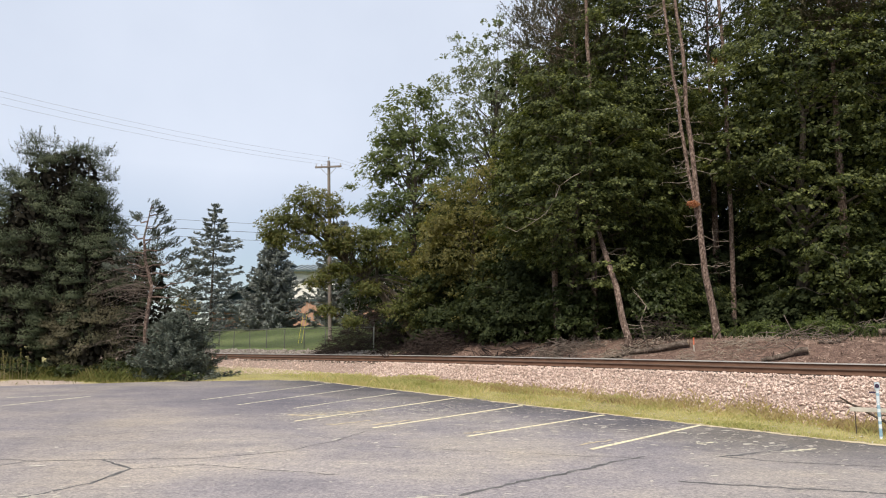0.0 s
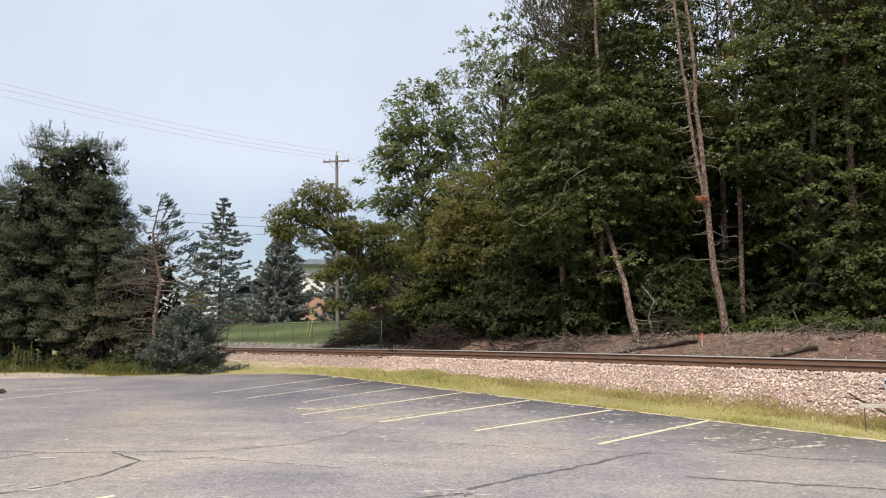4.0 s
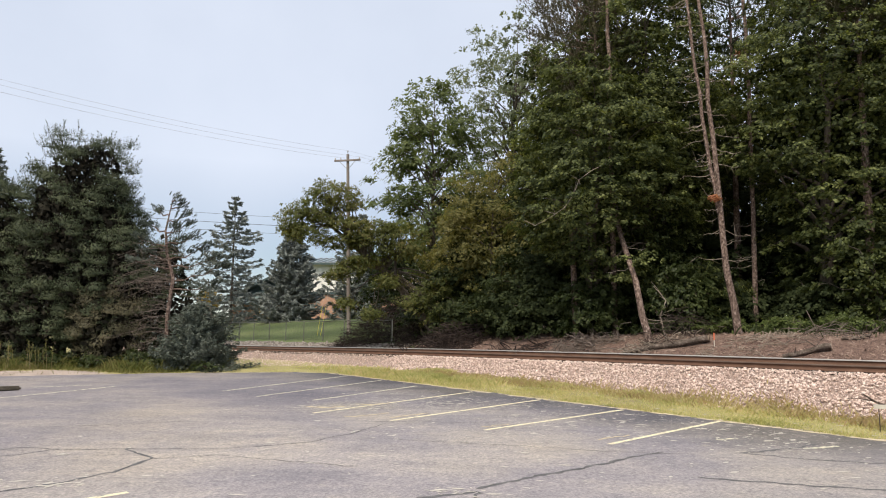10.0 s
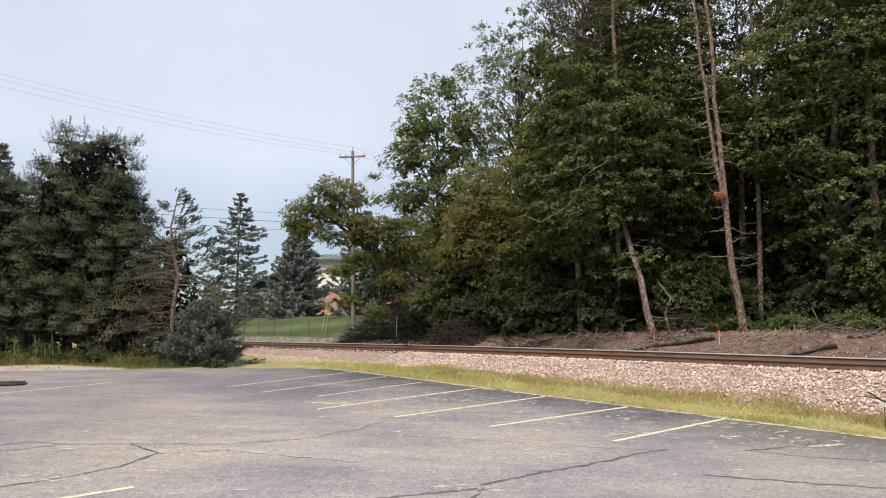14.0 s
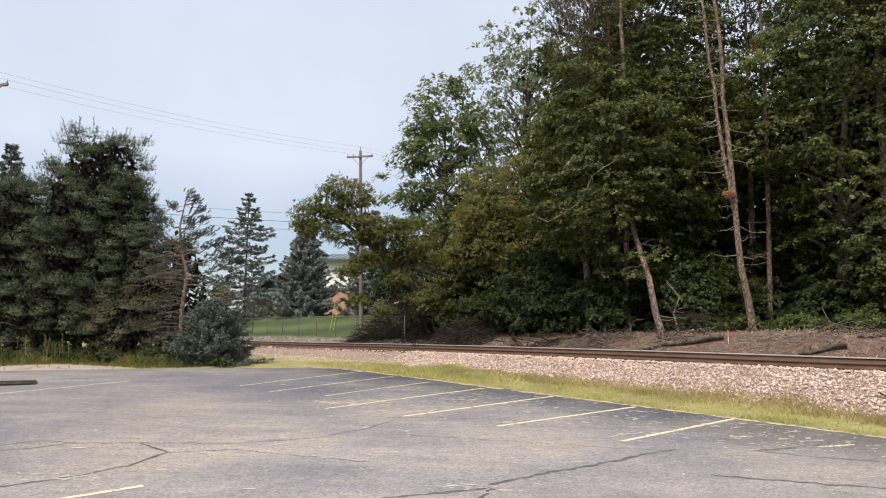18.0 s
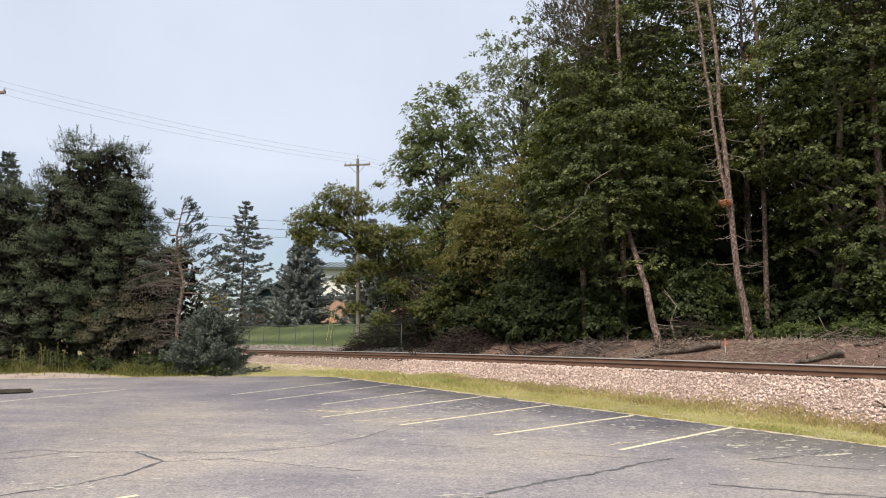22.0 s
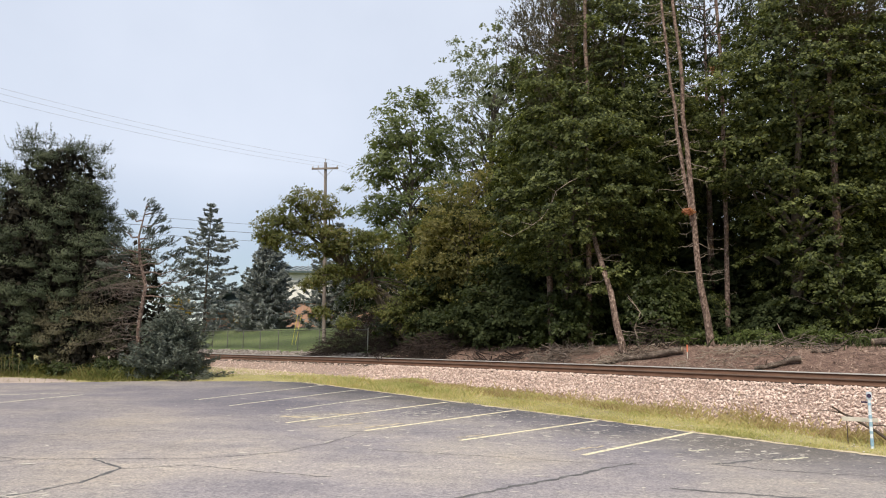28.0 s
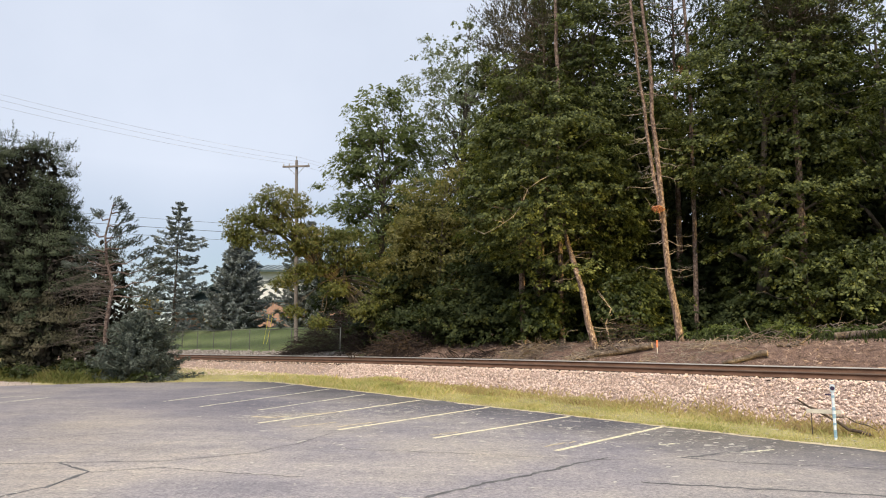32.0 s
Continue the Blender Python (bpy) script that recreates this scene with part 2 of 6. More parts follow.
M_WIRE = surface("wire", [(0.34, 0.34, 0.36), (0.48, 0.48, 0.50)], 3, 30, 0.6, 0)
M_CABLE = surface("black_cable", [(0.05, 0.05, 0.055), (0.09, 0.09, 0.10)], 3, 30, 0.6, 0)
M_STEEL = surface("galvanised_steel", [(0.20, 0.20, 0.19), (0.34, 0.34, 0.33)], 3, 30, 0.55, 0.1, metal=0.5)
M_FENCE_DARK = surface("dulled_fence_wire", [(0.06, 0.06, 0.055), (0.13, 0.13, 0.12)], 3, 30, 0.7, 0.1, metal=0.3)
M_YELLOW = surface("yellow_plastic", [(0.62, 0.52, 0.05), (0.75, 0.66, 0.10)], 3, 30, 0.5, 0.0)
M_ORANGE = surface("orange_plastic", [(0.50, 0.13, 0.07), (0.62, 0.20, 0.12)], 3, 30, 0.6, 0.0)
M_WHITE = surface("weathered_white_plastic", [(0.38, 0.45, 0.52), (0.58, 0.64, 0.70), (0.72, 0.76, 0.80)], 9, 40, 0.6, 0.0)
M_BLUE = surface("faded_blue_band", [(0.16, 0.30, 0.42), (0.34, 0.46, 0.55)], 9, 40, 0.6, 0.0)
M_DISC = surface("dark_disc", [(0.02, 0.015, 0.04), (0.05, 0.03, 0.07)], 6, 30, 0.5, 0.0)
M_BOARD = surface("pale_board", [(0.36, 0.33, 0.29), (0.55, 0.52, 0.47)], 4, 30, 0.85, 0.2)
M_BRICK = surface("brick_wall", [(0.35, 0.20, 0.14), (0.46, 0.28, 0.20)], 2, 18, 0.9, 0.3)
M_SIDING = surface("white_siding", [(0.66, 0.64, 0.60), (0.80, 0.78, 0.74)], 1.2, 14, 0.7, 0.1)
M_METALROOF = surface("metal_roof", [(0.05, 0.075, 0.075), (0.11, 0.14, 0.14)], 1, 12, 0.45, 0.1, metal=0.4)
M_SEAM = surface("roof_seam", [(0.32, 0.37, 0.39), (0.5, 0.55, 0.57)], 1, 12, 0.45, 0.1, metal=0.4)
M_LOG = surface("log_bark", [(0.022, 0.016, 0.013), (0.06, 0.045, 0.037), (0.12, 0.095, 0.08), (0.26, 0.225, 0.20)], 5, 18, 0.95, 0.9, fine_amount=0.55, stretch=(1, 1, 1), bump_dist=0.04)
M_CUT = surface("cut_wood", [(0.20, 0.15, 0.11), (0.31, 0.245, 0.185)], 6, 40, 0.9, 0.2)
M_CONCRETE = surface("wheel_stop_wood", [(0.035, 0.03, 0.024), (0.085, 0.073, 0.056), (0.15, 0.13, 0.105)], 5, 22, 0.95, 0.6, fine_amount=0.5)

F_MAPLE = foliage("maple_leaves", [(0.017, 0.025, 0.010), (0.043, 0.057, 0.020), (0.097, 0.115, 0.039), (0.23, 0.252, 0.094)], 0.38, 0.6)
# Shade inside the woods is put into this leaf colour
F_DARK = foliage("painted_shade_leaves", [(0.016, 0.025, 0.010), (0.032, 0.044, 0.016), (0.058, 0.070, 0.026)], 0.3, 0.75)
F_ASH = foliage("ash_leaves", [(0.055, 0.074, 0.034), (0.105, 0.134, 0.056), (0.18, 0.205, 0.095)], 0.45)
F_PALE = foliage("pale_leaves", [(0.075, 0.095, 0.055), (0.135, 0.16, 0.10), (0.23, 0.25, 0.175)], 0.4)
F_OLIVE = foliage("olive_leaves", [(0.060, 0.066, 0.026), (0.125, 0.127, 0.048), (0.20, 0.186, 0.074), (0.28, 0.25, 0.115)], 0.5)
F_LOCUST = foliage("turning_locust_leaves", [(0.045, 0.058, 0.020), (0.092, 0.110, 0.037), (0.138, 0.146, 0.052), (0.22, 0.185, 0.08)], 0.45)
F_PINE = foliage("pine_needles", [(0.027, 0.037, 0.019), (0.057, 0.072, 0.038), (0.115, 0.13, 0.070)], 0.1, 0.6, scale=0.9, warmth=(1, 1, 1), drift=0.9)
# Inner pine fill, near-black so the gaps between boughs read as shade
F_INNER = foliage("shade_dark_inner_twigs", [(0.010, 0.010, 0.007), (0.020, 0.018, 0.012), (0.034, 0.029, 0.020)], 0.0, 0.9, warmth=(1, 1, 1))
F_BROWNPINE = foliage("browning_pine_needles", [(0.045, 0.044, 0.024), (0.09, 0.083, 0.048), (0.155, 0.132, 0.085)], 0.1, 0.6, scale=0.9, warmth=(1, 1, 1), drift=0.9)
F_SPRUCE = foliage("blue_spruce_needles", [(0.09, 0.106, 0.10), (0.175, 0.195, 0.184), (0.29, 0.31, 0.295)], 0.25, 0.6, scale=0.9, warmth=(1, 1, 1), drift=0.9)
F_BUSH = foliage("young_spruce_needles", [(0.042, 0.055, 0.045), (0.098, 0.117, 0.096), (0.21, 0.23, 0.195)], 0.15, 0.6, scale=0.9, warmth=(1, 1, 1), drift=0.9)
# Shrub green darkened in place of the shade a canopy would cast
F_SHRUB = foliage("shade_tinted_shrub_leaves", [(0.016, 0.025, 0.009), (0.036, 0.050, 0.016), (0.080, 0.097, 0.035)], 0.3, 0.5)
F_WEED = foliage("bright_weed_leaves", [(0.04, 0.058, 0.018), (0.08, 0.106, 0.032), (0.15, 0.175, 0.062)], 0.35, 0.5)
F_YELLOW = foliage("yellow_leaves", [(0.20, 0.14, 0.03), (0.34, 0.25, 0.06)])
F_RUSTLEAF = foliage("dead_orange_leaves", [(0.22, 0.085, 0.045), (0.38, 0.17, 0.095), (0.45, 0.26, 0.17)])
F_GRASS = foliage("verge_grass", [(0.25, 0.28, 0.11), (0.39, 0.39, 0.165), (0.52, 0.46, 0.24), (0.56, 0.45, 0.31)], 0.35, 0.7, 0.55)
F_DRYGRASS = foliage("dry_verge_grass", [(0.22, 0.165, 0.09), (0.36, 0.27, 0.155), (0.37, 0.33, 0.14), (0.52, 0.42, 0.28)], 0.3, 0.8, 0.9)
F_TALLGRASS = foliage("rank_grass", [(0.07, 0.09, 0.025), (0.14, 0.145, 0.045), (0.24, 0.20, 0.10)], 0.3, 0.7, 0.7)
F_LITTER = foliage("twig_litter", [(0.07, 0.045, 0.037), (0.20, 0.135, 0.11), (0.42, 0.32, 0.265)], 0.0, 0.9, 1.2)


def paint(name, colour, hidden, amount, scale=9.0):
    """Road paint worn through to the asphalt in flecks."""
    m, N, L = mat_new(name)
    out, bs, ns = N.new("ShaderNodeOutputMaterial"), N.new("ShaderNodeBsdfPrincipled"), N.new("ShaderNodeTexNoise")
    tc, ramp, mi = N.new("ShaderNodeTexCoord"), N.new("ShaderNodeValToRGB"), N.new("ShaderNodeMix")
    mi.data_type = "RGBA"
    ns.inputs["Scale"].default_value, ns.inputs["Detail"].default_value, ns.inputs["Roughness"].default_value = scale, 8, 0.7
    ramp.color_ramp.elements[0].position, ramp.color_ramp.elements[1].position = amount - 0.06, amount + 0.06
    mi.inputs[6].default_value, mi.inputs[7].default_value = (*colour, 1), (*hidden, 1)
    L.new(tc.outputs["Object"], ns.inputs[0])
    L.new(ns.outputs[0], ramp.inputs[0])
    L.new(ramp.outputs[0], mi.inputs[0])
    L.new(mi.outputs[2], bs.inputs["Base Color"])
    bs.inputs["Roughness"].default_value = 0.85
    L.new(bs.outputs[0], out.inputs[0])
    return m


M_PAINT = paint("yellow_line_paint", (0.68, 0.61, 0.42), (0.19, 0.188, 0.19), 0.58)
M_PAINT_OLD = paint("faded_line_paint", (0.60, 0.56, 0.42), (0.19, 0.188, 0.19), 0.52)


# ---- the lie of the land ----
U, NV, T0 = (-0.685, 0.729), (0.729, 0.685), (11.83, 20.5)


def to_track(x, y):
    """Along the track (towards the far bend) and across it (away from the car park), from the far rail."""
    dx, dy = x - T0[0], y - T0[1]
    s = dx * U[0] + dy * U[1]
    return s, dx * NV[0] + dy * NV[1] - bow(s)


def bow(s):
    return np.where(s > 70.0, -0.527 - (s - 70.0) * 0.0367, 0.28 - (s - 26.0) ** 2 / 2400.0)


def from_track(s, q):
    q = q + bow(s)
    return T0[0] + s * U[0] + q * NV[0], T0[1] + s * U[1] + q * NV[1]


def lot_z(x, y):
    return 0.0322 * np.minimum(y, 30.0) + 0.006 * np.maximum(y - 30.0, 0.0)


def smooth(a, b, v):
    k = np.clip((v - a) / (b - a + 0.0), 0, 1)
    return k * k * (3 - 2 * k)


def rail_z(s):
    """Foot of the near rail."""
    return 1.51 + 0.02 * smooth(0, 8, s) - 0.10 * smooth(15, 42, s)


def ground_np(x, y):
    s, q = to_track(x, y)
    near = lot_z(x, np.maximum(y, -60.0))
    woods = np.interp(q, [-2.2, 1.2, 1.8, 3.2, 5.0, 12, 60, 400], [0.7, 1.35, 1.70, 2.38, 2.62, 2.95, 4.5, 5.0])
    lawn = np.interp(q, [-2.2, 1.2, 2.0, 4.0, 9.0, 25, 60, 400], [0.7, 1.25, 1.55, 2.1, 3.75, 4.6, 5.0, 5.0])
    k = smooth(19, 27, s)
    far = woods * (1 - k) + lawn * k
    side = smooth(-3.2, 0.9, q)
    z = near * (1 - side) + far * side
    verge = smooth(27.2, 31, y + 0.3 * np.minimum(x + 9, 0)) * (1 - smooth(-7, -3.5, q)) * 0.25 * smooth(-9.5, -12.5, x)
    return z + verge + 0.035 * np.sin(x * 1.7 + 2 * np.sin(y * 0.6)) * np.sin(y * 1.3) * smooth(0.5, 3, q)


def gz(x, y):
    return float(ground_np(np.array([float(x)]), np.array([float(y)]))[0])


# ---- mesh helpers ----
def np_mesh(name, verts, faces, mats, index=None, smooth_faces=False):
    verts, faces = np.asarray(verts, dtype=np.float32), np.asarray(faces, dtype=np.int32)
    k = faces.shape[1]
    me = bpy.data.meshes.new(name)
    me.vertices.add(len(verts))
    me.vertices.foreach_set("co", verts.ravel())
    me.loops.add(faces.size)
    me.loops.foreach_set("vertex_index", faces.ravel())
    me.polygons.add(len(faces))
    me.polygons.foreach_set("loop_start", np.arange(0, faces.size, k, dtype=np.int32))
    for m in (mats if isinstance(mats, (list, tuple)) else [mats]):
        me.materials.append(m)
    if index is not None:
        me.polygons.foreach_set("material_index", np.asarray(index, dtype=np.int32))
    if smooth_faces:
        me.polygons.foreach_set("use_smooth", np.ones(len(faces), dtype=bool))
    me.update(calc_edges=True)
    return me


def put(name, mesh, parent=None, label="", category="", group="", kind="", m=None):
    ob = new(name, mesh)
    if parent is not None:
        ob.parent = parent
    if m is not None:
        ob.matrix_basis = m
    return tagged(ob, label, category, group, kind)


def part(name, bm, material, parent, label=""):
    me = bpy.data.meshes.new(name)
    bm.to_mesh(me)
    bm.free()
    me.materials.append(material)
    return put(name, me, parent, label)


def thing(name, x, y, z, label, category, group="", kind="", rz=0):
    ob = new(name)
    ob.matrix_basis = pose(x, y, z, 0, 0, rz)
    return tagged(ob, label, category, group, kind)


def box(size, at=(0, 0, 0), bevel=0.0, rot=None):
    bm = bmesh.new()
    bmesh.ops.create_cube(bm, size=1.0)
    bmesh.ops.scale(bm, vec=size, verts=bm.verts)
    if bevel:
        bmesh.ops.bevel(bm, geom=bm.edges[:], offset=bevel, segments=2, affect="EDGES", clamp_overlap=True)
    if rot is not None:
        bmesh.ops.rotate(bm, matrix=rot, verts=bm.verts)
    bmesh.ops.translate(bm, vec=at, verts=bm.verts)
    return bm


class Tubes:
    """Gathers tapered round limbs and hands them over as one mesh."""

    def __init__(self):
        self.v, self.f, self.n = [], [], 0

    def add(self, pts, radii, sides=6):
        pts = np.asarray(pts, dtype=float)
        radii = np.asarray(radii, dtype=float)
        n = len(pts)
        tan = np.gradient(pts, axis=0)
        tan /= np.linalg.norm(tan, axis=1)[:, None] + 1e-9
        ref = np.where(np.abs(tan[:, 2:3]) > 0.9, np.array([[1.0, 0, 0]]), np.array([[0, 0, 1.0]]))
        a = np.cross(tan, ref)
        a /= np.linalg.norm(a, axis=1)[:, None] + 1e-9
        b = np.cross(tan, a)
        th = np.linspace(0, 2 * np.pi, sides, endpoint=False)
        ring = pts[:, None, :] + radii[:, None, None] * (np.cos(th)[None, :, None] * a[:, None, :] + np.sin(th)[None, :, None] * b[:, None, :])
        self.v.append(ring.reshape(-1, 3))
        i, j = np.meshgrid(np.arange(n - 1), np.arange(sides), indexing="ij")
        j2 = (j + 1) % sides
        self.f.append((np.stack([i * sides + j, i * sides + j2, (i + 1) * sides + j2, (i + 1) * sides + j], -1) + self.n).reshape(-1, 4))
        self.n += n * sides

    def mesh(self, name, mat):
        return np_mesh(name, np.concatenate(self.v), np.concatenate(self.f), mat, smooth_faces=True)


def unit(a):
    return a / (np.linalg.norm(a, axis=-1, keepdims=True) + 1e-9)


def leaf_quads(rng, pos, nrm, along, length, width, fold=0.25):
    """Pointed leaves: base, side, tip, side; a little folded along the midrib."""
    n = len(pos)
    nrm = unit(nrm)
    t = unit(along - nrm * np.sum(along * nrm, axis=1, keepdims=True))
    b = np.cross(nrm, t)
    L_, W_ = length[:, None], width[:, None]
    v = np.stack([pos - t * L_ * 0.5, pos - t * L_ * 0.05 + b * W_ * 0.5 - nrm * W_ * fold * 0.5, pos + t * L_ * 0.5, pos - t * L_ * 0.05 - b * W_ * 0.5 - nrm * W_ * fold * 0.5], 1)
    return v.reshape(-1, 3), np.arange(4 * n).reshape(n, 4)


def curve_pts(a, b, n, sag=0.0, wob=0.0, rng=None):
    k = np.linspace(0, 1, n)[:, None]
    p = np.asarray(a, float) * (1 - k) + np.asarray(b, float) * k
    p[:, 2] += sag * 4 * (k * (1 - k))[:, 0]
    if wob and rng is not None:
        w = rng.normal(0, wob, (n, 3))
        w[0], w[-1] = 0, 0
        p = p + w
    return p


def broad_boughs(rng, c, r, nb, inner=0.45, lump=0.3):
    """Boughs spread evenly over a lumpy crown, each a little off its even place."""
    k = (np.arange(nb) + 0.5) / nb
    th = np.arange(nb) * 2.39996 + rng.uniform(0, 6.28)
    zz = 1 - 2 * k
    d = np.stack([np.cos(th) * np.sqrt(1 - zz * zz), np.sin(th) * np.sqrt(1 - zz * zz), zz], 1)
    d = unit(d + rng.normal(size=(nb, 3)) * 0.14)
    rad = rng.uniform(inner ** 2, 1, nb) ** 0.5
    ph = rng.uniform(0, 6.28, 6)
    lumps = 1 + lump * (np.sin(d[:, 0] * 4 + ph[0]) * np.sin(d[:, 2] * 5 + ph[1]) + 0.6 * np.sin(d[:, 1] * 7 + ph[2]) * np.sin(d[:, 0] * 6 + ph[3]) + 0.5 * np.sin(d[:, 2] * 11 + ph[4]))
    return np.asarray(c) + d * np.asarray(r) * (rad * lumps)[:, None], d


def crown_mesh(name, rng, centres, dirs, per, spread, leaf, mat, droop=0.6, flat=0.22, slim=0.6, core=None):
    """Each bough a drooping shelf of sprigs that hang their leaves outwards; a core of broad leaves closes the middle."""
    m = len(centres)
    sprig = max(2, per // 7)
    each = max(1, per // sprig)
    size = rng.uniform(0.55, 1.25, m) * spread
    h = unit(dirs * np.array([1, 1, 0]) + rng.normal(0, 0.25, (m, 3)) * np.array([1, 1, 0]))
    side = np.stack([-h[:, 1], h[:, 0], np.zeros(m)], 1)
    b = np.repeat(np.arange(m), sprig)
    g = len(b)
    u, th = np.sqrt(rng.random(g)), rng.uniform(0, 6.283, g)
    fa, fb = u * np.cos(th) + 0.15, u * np.sin(th) * 0.95
    # the shelf is fingered, so that its rim is ragged
    fa = fa * (1 + 0.22 * np.sin(th * 5 + b * 1.7))
    lift = -droop * (0.22 * fa + 0.42 * np.maximum(fa, 0) ** 2 + 0.32 * fb ** 2) + rng.normal(0, 0.5, g) * flat * 0.75
    out = h[b] * fa[:, None] + side[b] * fb[:, None]
    q = centres[b] + out * size[b][:, None]
    q[:, 2] += lift * size[b]
    point = unit(out + h[b] * 0.5 + rng.normal(0, 0.35, (g, 3)))
    n = g * each
    k = np.repeat(np.arange(g), each)
    along = unit(point[k] + rng.normal(size=(n, 3)) * 0.55 + np.array([0, 0, -0.4]))
    pos = q[k] + along * (leaf * rng.uniform(0.2, 1.1, n))[:, None] + rng.normal(size=(n, 3)) * leaf * 0.28
    turn = rng.normal(0, 0.26, (g, 3))[k]
    nrm = unit(rng.normal(size=(n, 3)) * 0.32 + turn + out[k] * 0.45 + h[b][k] * 0.55 + np.array([0, 0, 0.75]))
    ln = leaf * rng.uniform(0.65, 1.35, n)
    v, f = leaf_quads(rng, pos, nrm, along, ln, ln * slim)
    if core is not None:
        pos = core
        k = len(pos)
        ln = leaf * 1.45 * rng.uniform(0.7, 1.3, k)
        v2, f2 = leaf_quads(rng, pos, rng.normal(size=(k, 3)), rng.normal(size=(k, 3)), ln, ln * 0.75)
        v, f = np.concatenate([v, v2]), np.concatenate([f, f2 + len(v)])
    return np_mesh(name, v, f, mat)


def broadleaf(x, y, height, centre, radii, label, mat, seed, nb=220, per=110, spread=1.1, leaf=0.2, trunk=0.22, lean=(0, 0), name="broadleaf_tree", inner=0.45, lump=0.3, bark=None, limbs=26, slim=0.6, category="tree", group="", stem_top=0.75, flat=0.22, z0=None, fill=0):
    """Crown centre is given from the foot of the trunk."""
    rng = np.random.default_rng(seed)
    z0 = gz(x, y) if z0 is None else z0
    root = thing(name, x, y, z0, label, category, group)
    cs, ds = broad_boughs(rng, centre, radii, nb, inner, lump)
    keep = cs[:, 2] > 0.25
    cs, ds = cs[keep], ds[keep]
    tb = Tubes()
    top = np.array([centre[0] + lean[0], centre[1] + lean[1], centre[2] + radii[2] * (stem_top * 2 - 1)])
    k = np.linspace(0, 1, 9)
    stem = np.stack([top[0] * k ** 1.3, top[1] * k ** 1.3, -0.25 + (top[2] + 0.25) * k], 1)
    stem[1:-1, :2] += rng.normal(0, trunk * 0.35, (7, 2))
    tb.add(stem, trunk * (1.25 - 1.1 * k ** 0.8), 8)
    for i in rng.choice(len(cs), min(limbs, len(cs)), replace=False):
        e = cs[i]
        h = np.clip(e[2] - rng.uniform(0.15, 0.4) * radii[2], 0.12 * top[2], top[2] * 0.97)
        kk = (h + 0.25) / (top[2] + 0.25)
        a = np.array([top[0] * kk ** 1.3, top[1] * kk ** 1.3, h])
        r0 = trunk * (1.25 - 1.1 * kk ** 0.8) * 0.55
        tb.add(curve_pts(a, e, 6, 0.12 * radii[2] * rng.uniform(0.2, 1), 0.07 * np.linalg.norm(e - a) * 0.4, rng), np.linspace(max(r0, 0.03), 0.012, 6), 5)
    put("trunk", tb.mesh("trunk", bark or M_BARK), root)
    core = None
    if fill:
        fill = fill * 4
        cd = unit(rng.normal(size=(fill, 3))) * rng.uniform(0.1, 0.75, (fill, 1)) ** 0.6
        core = np.asarray(centre) + cd * np.asarray(radii) * 0.9
        core = core[core[:, 2] > 0.2]
    put("crown", crown_mesh("crown", rng, cs, ds, per, spread, leaf, mat, flat=flat, slim=slim, core=core), root)
    return root


def needle_tufts(rng, pos, axis, per, length, width, shoot=0.3):
    """Bottle-brush shoots: needles set all round a short axis, swept forward."""
    n = len(pos) * per
    ax = np.repeat(unit(axis), per, 0)
    p = np.repeat(pos, per, 0) + ax * (rng.random((n, 1)) - 0.3) * shoot
    al = unit(ax * 0.9 + unit(rng.normal(size=(n, 3))) * 0.8)
    ln = length * rng.uniform(0.6, 1.3, n)
    face = ax * 0.5 + np.array([0, 0, 0.8]) + rng.normal(size=(n, 3)) * 0.3
    face = unit(face - al * np.sum(face * al, axis=1, keepdims=True))
    return leaf_quads(rng, p + al * ln[:, None] * 0.45, face, al, ln, np.full(n, width) * rng.uniform(0.7, 1.4, n), 0.1)


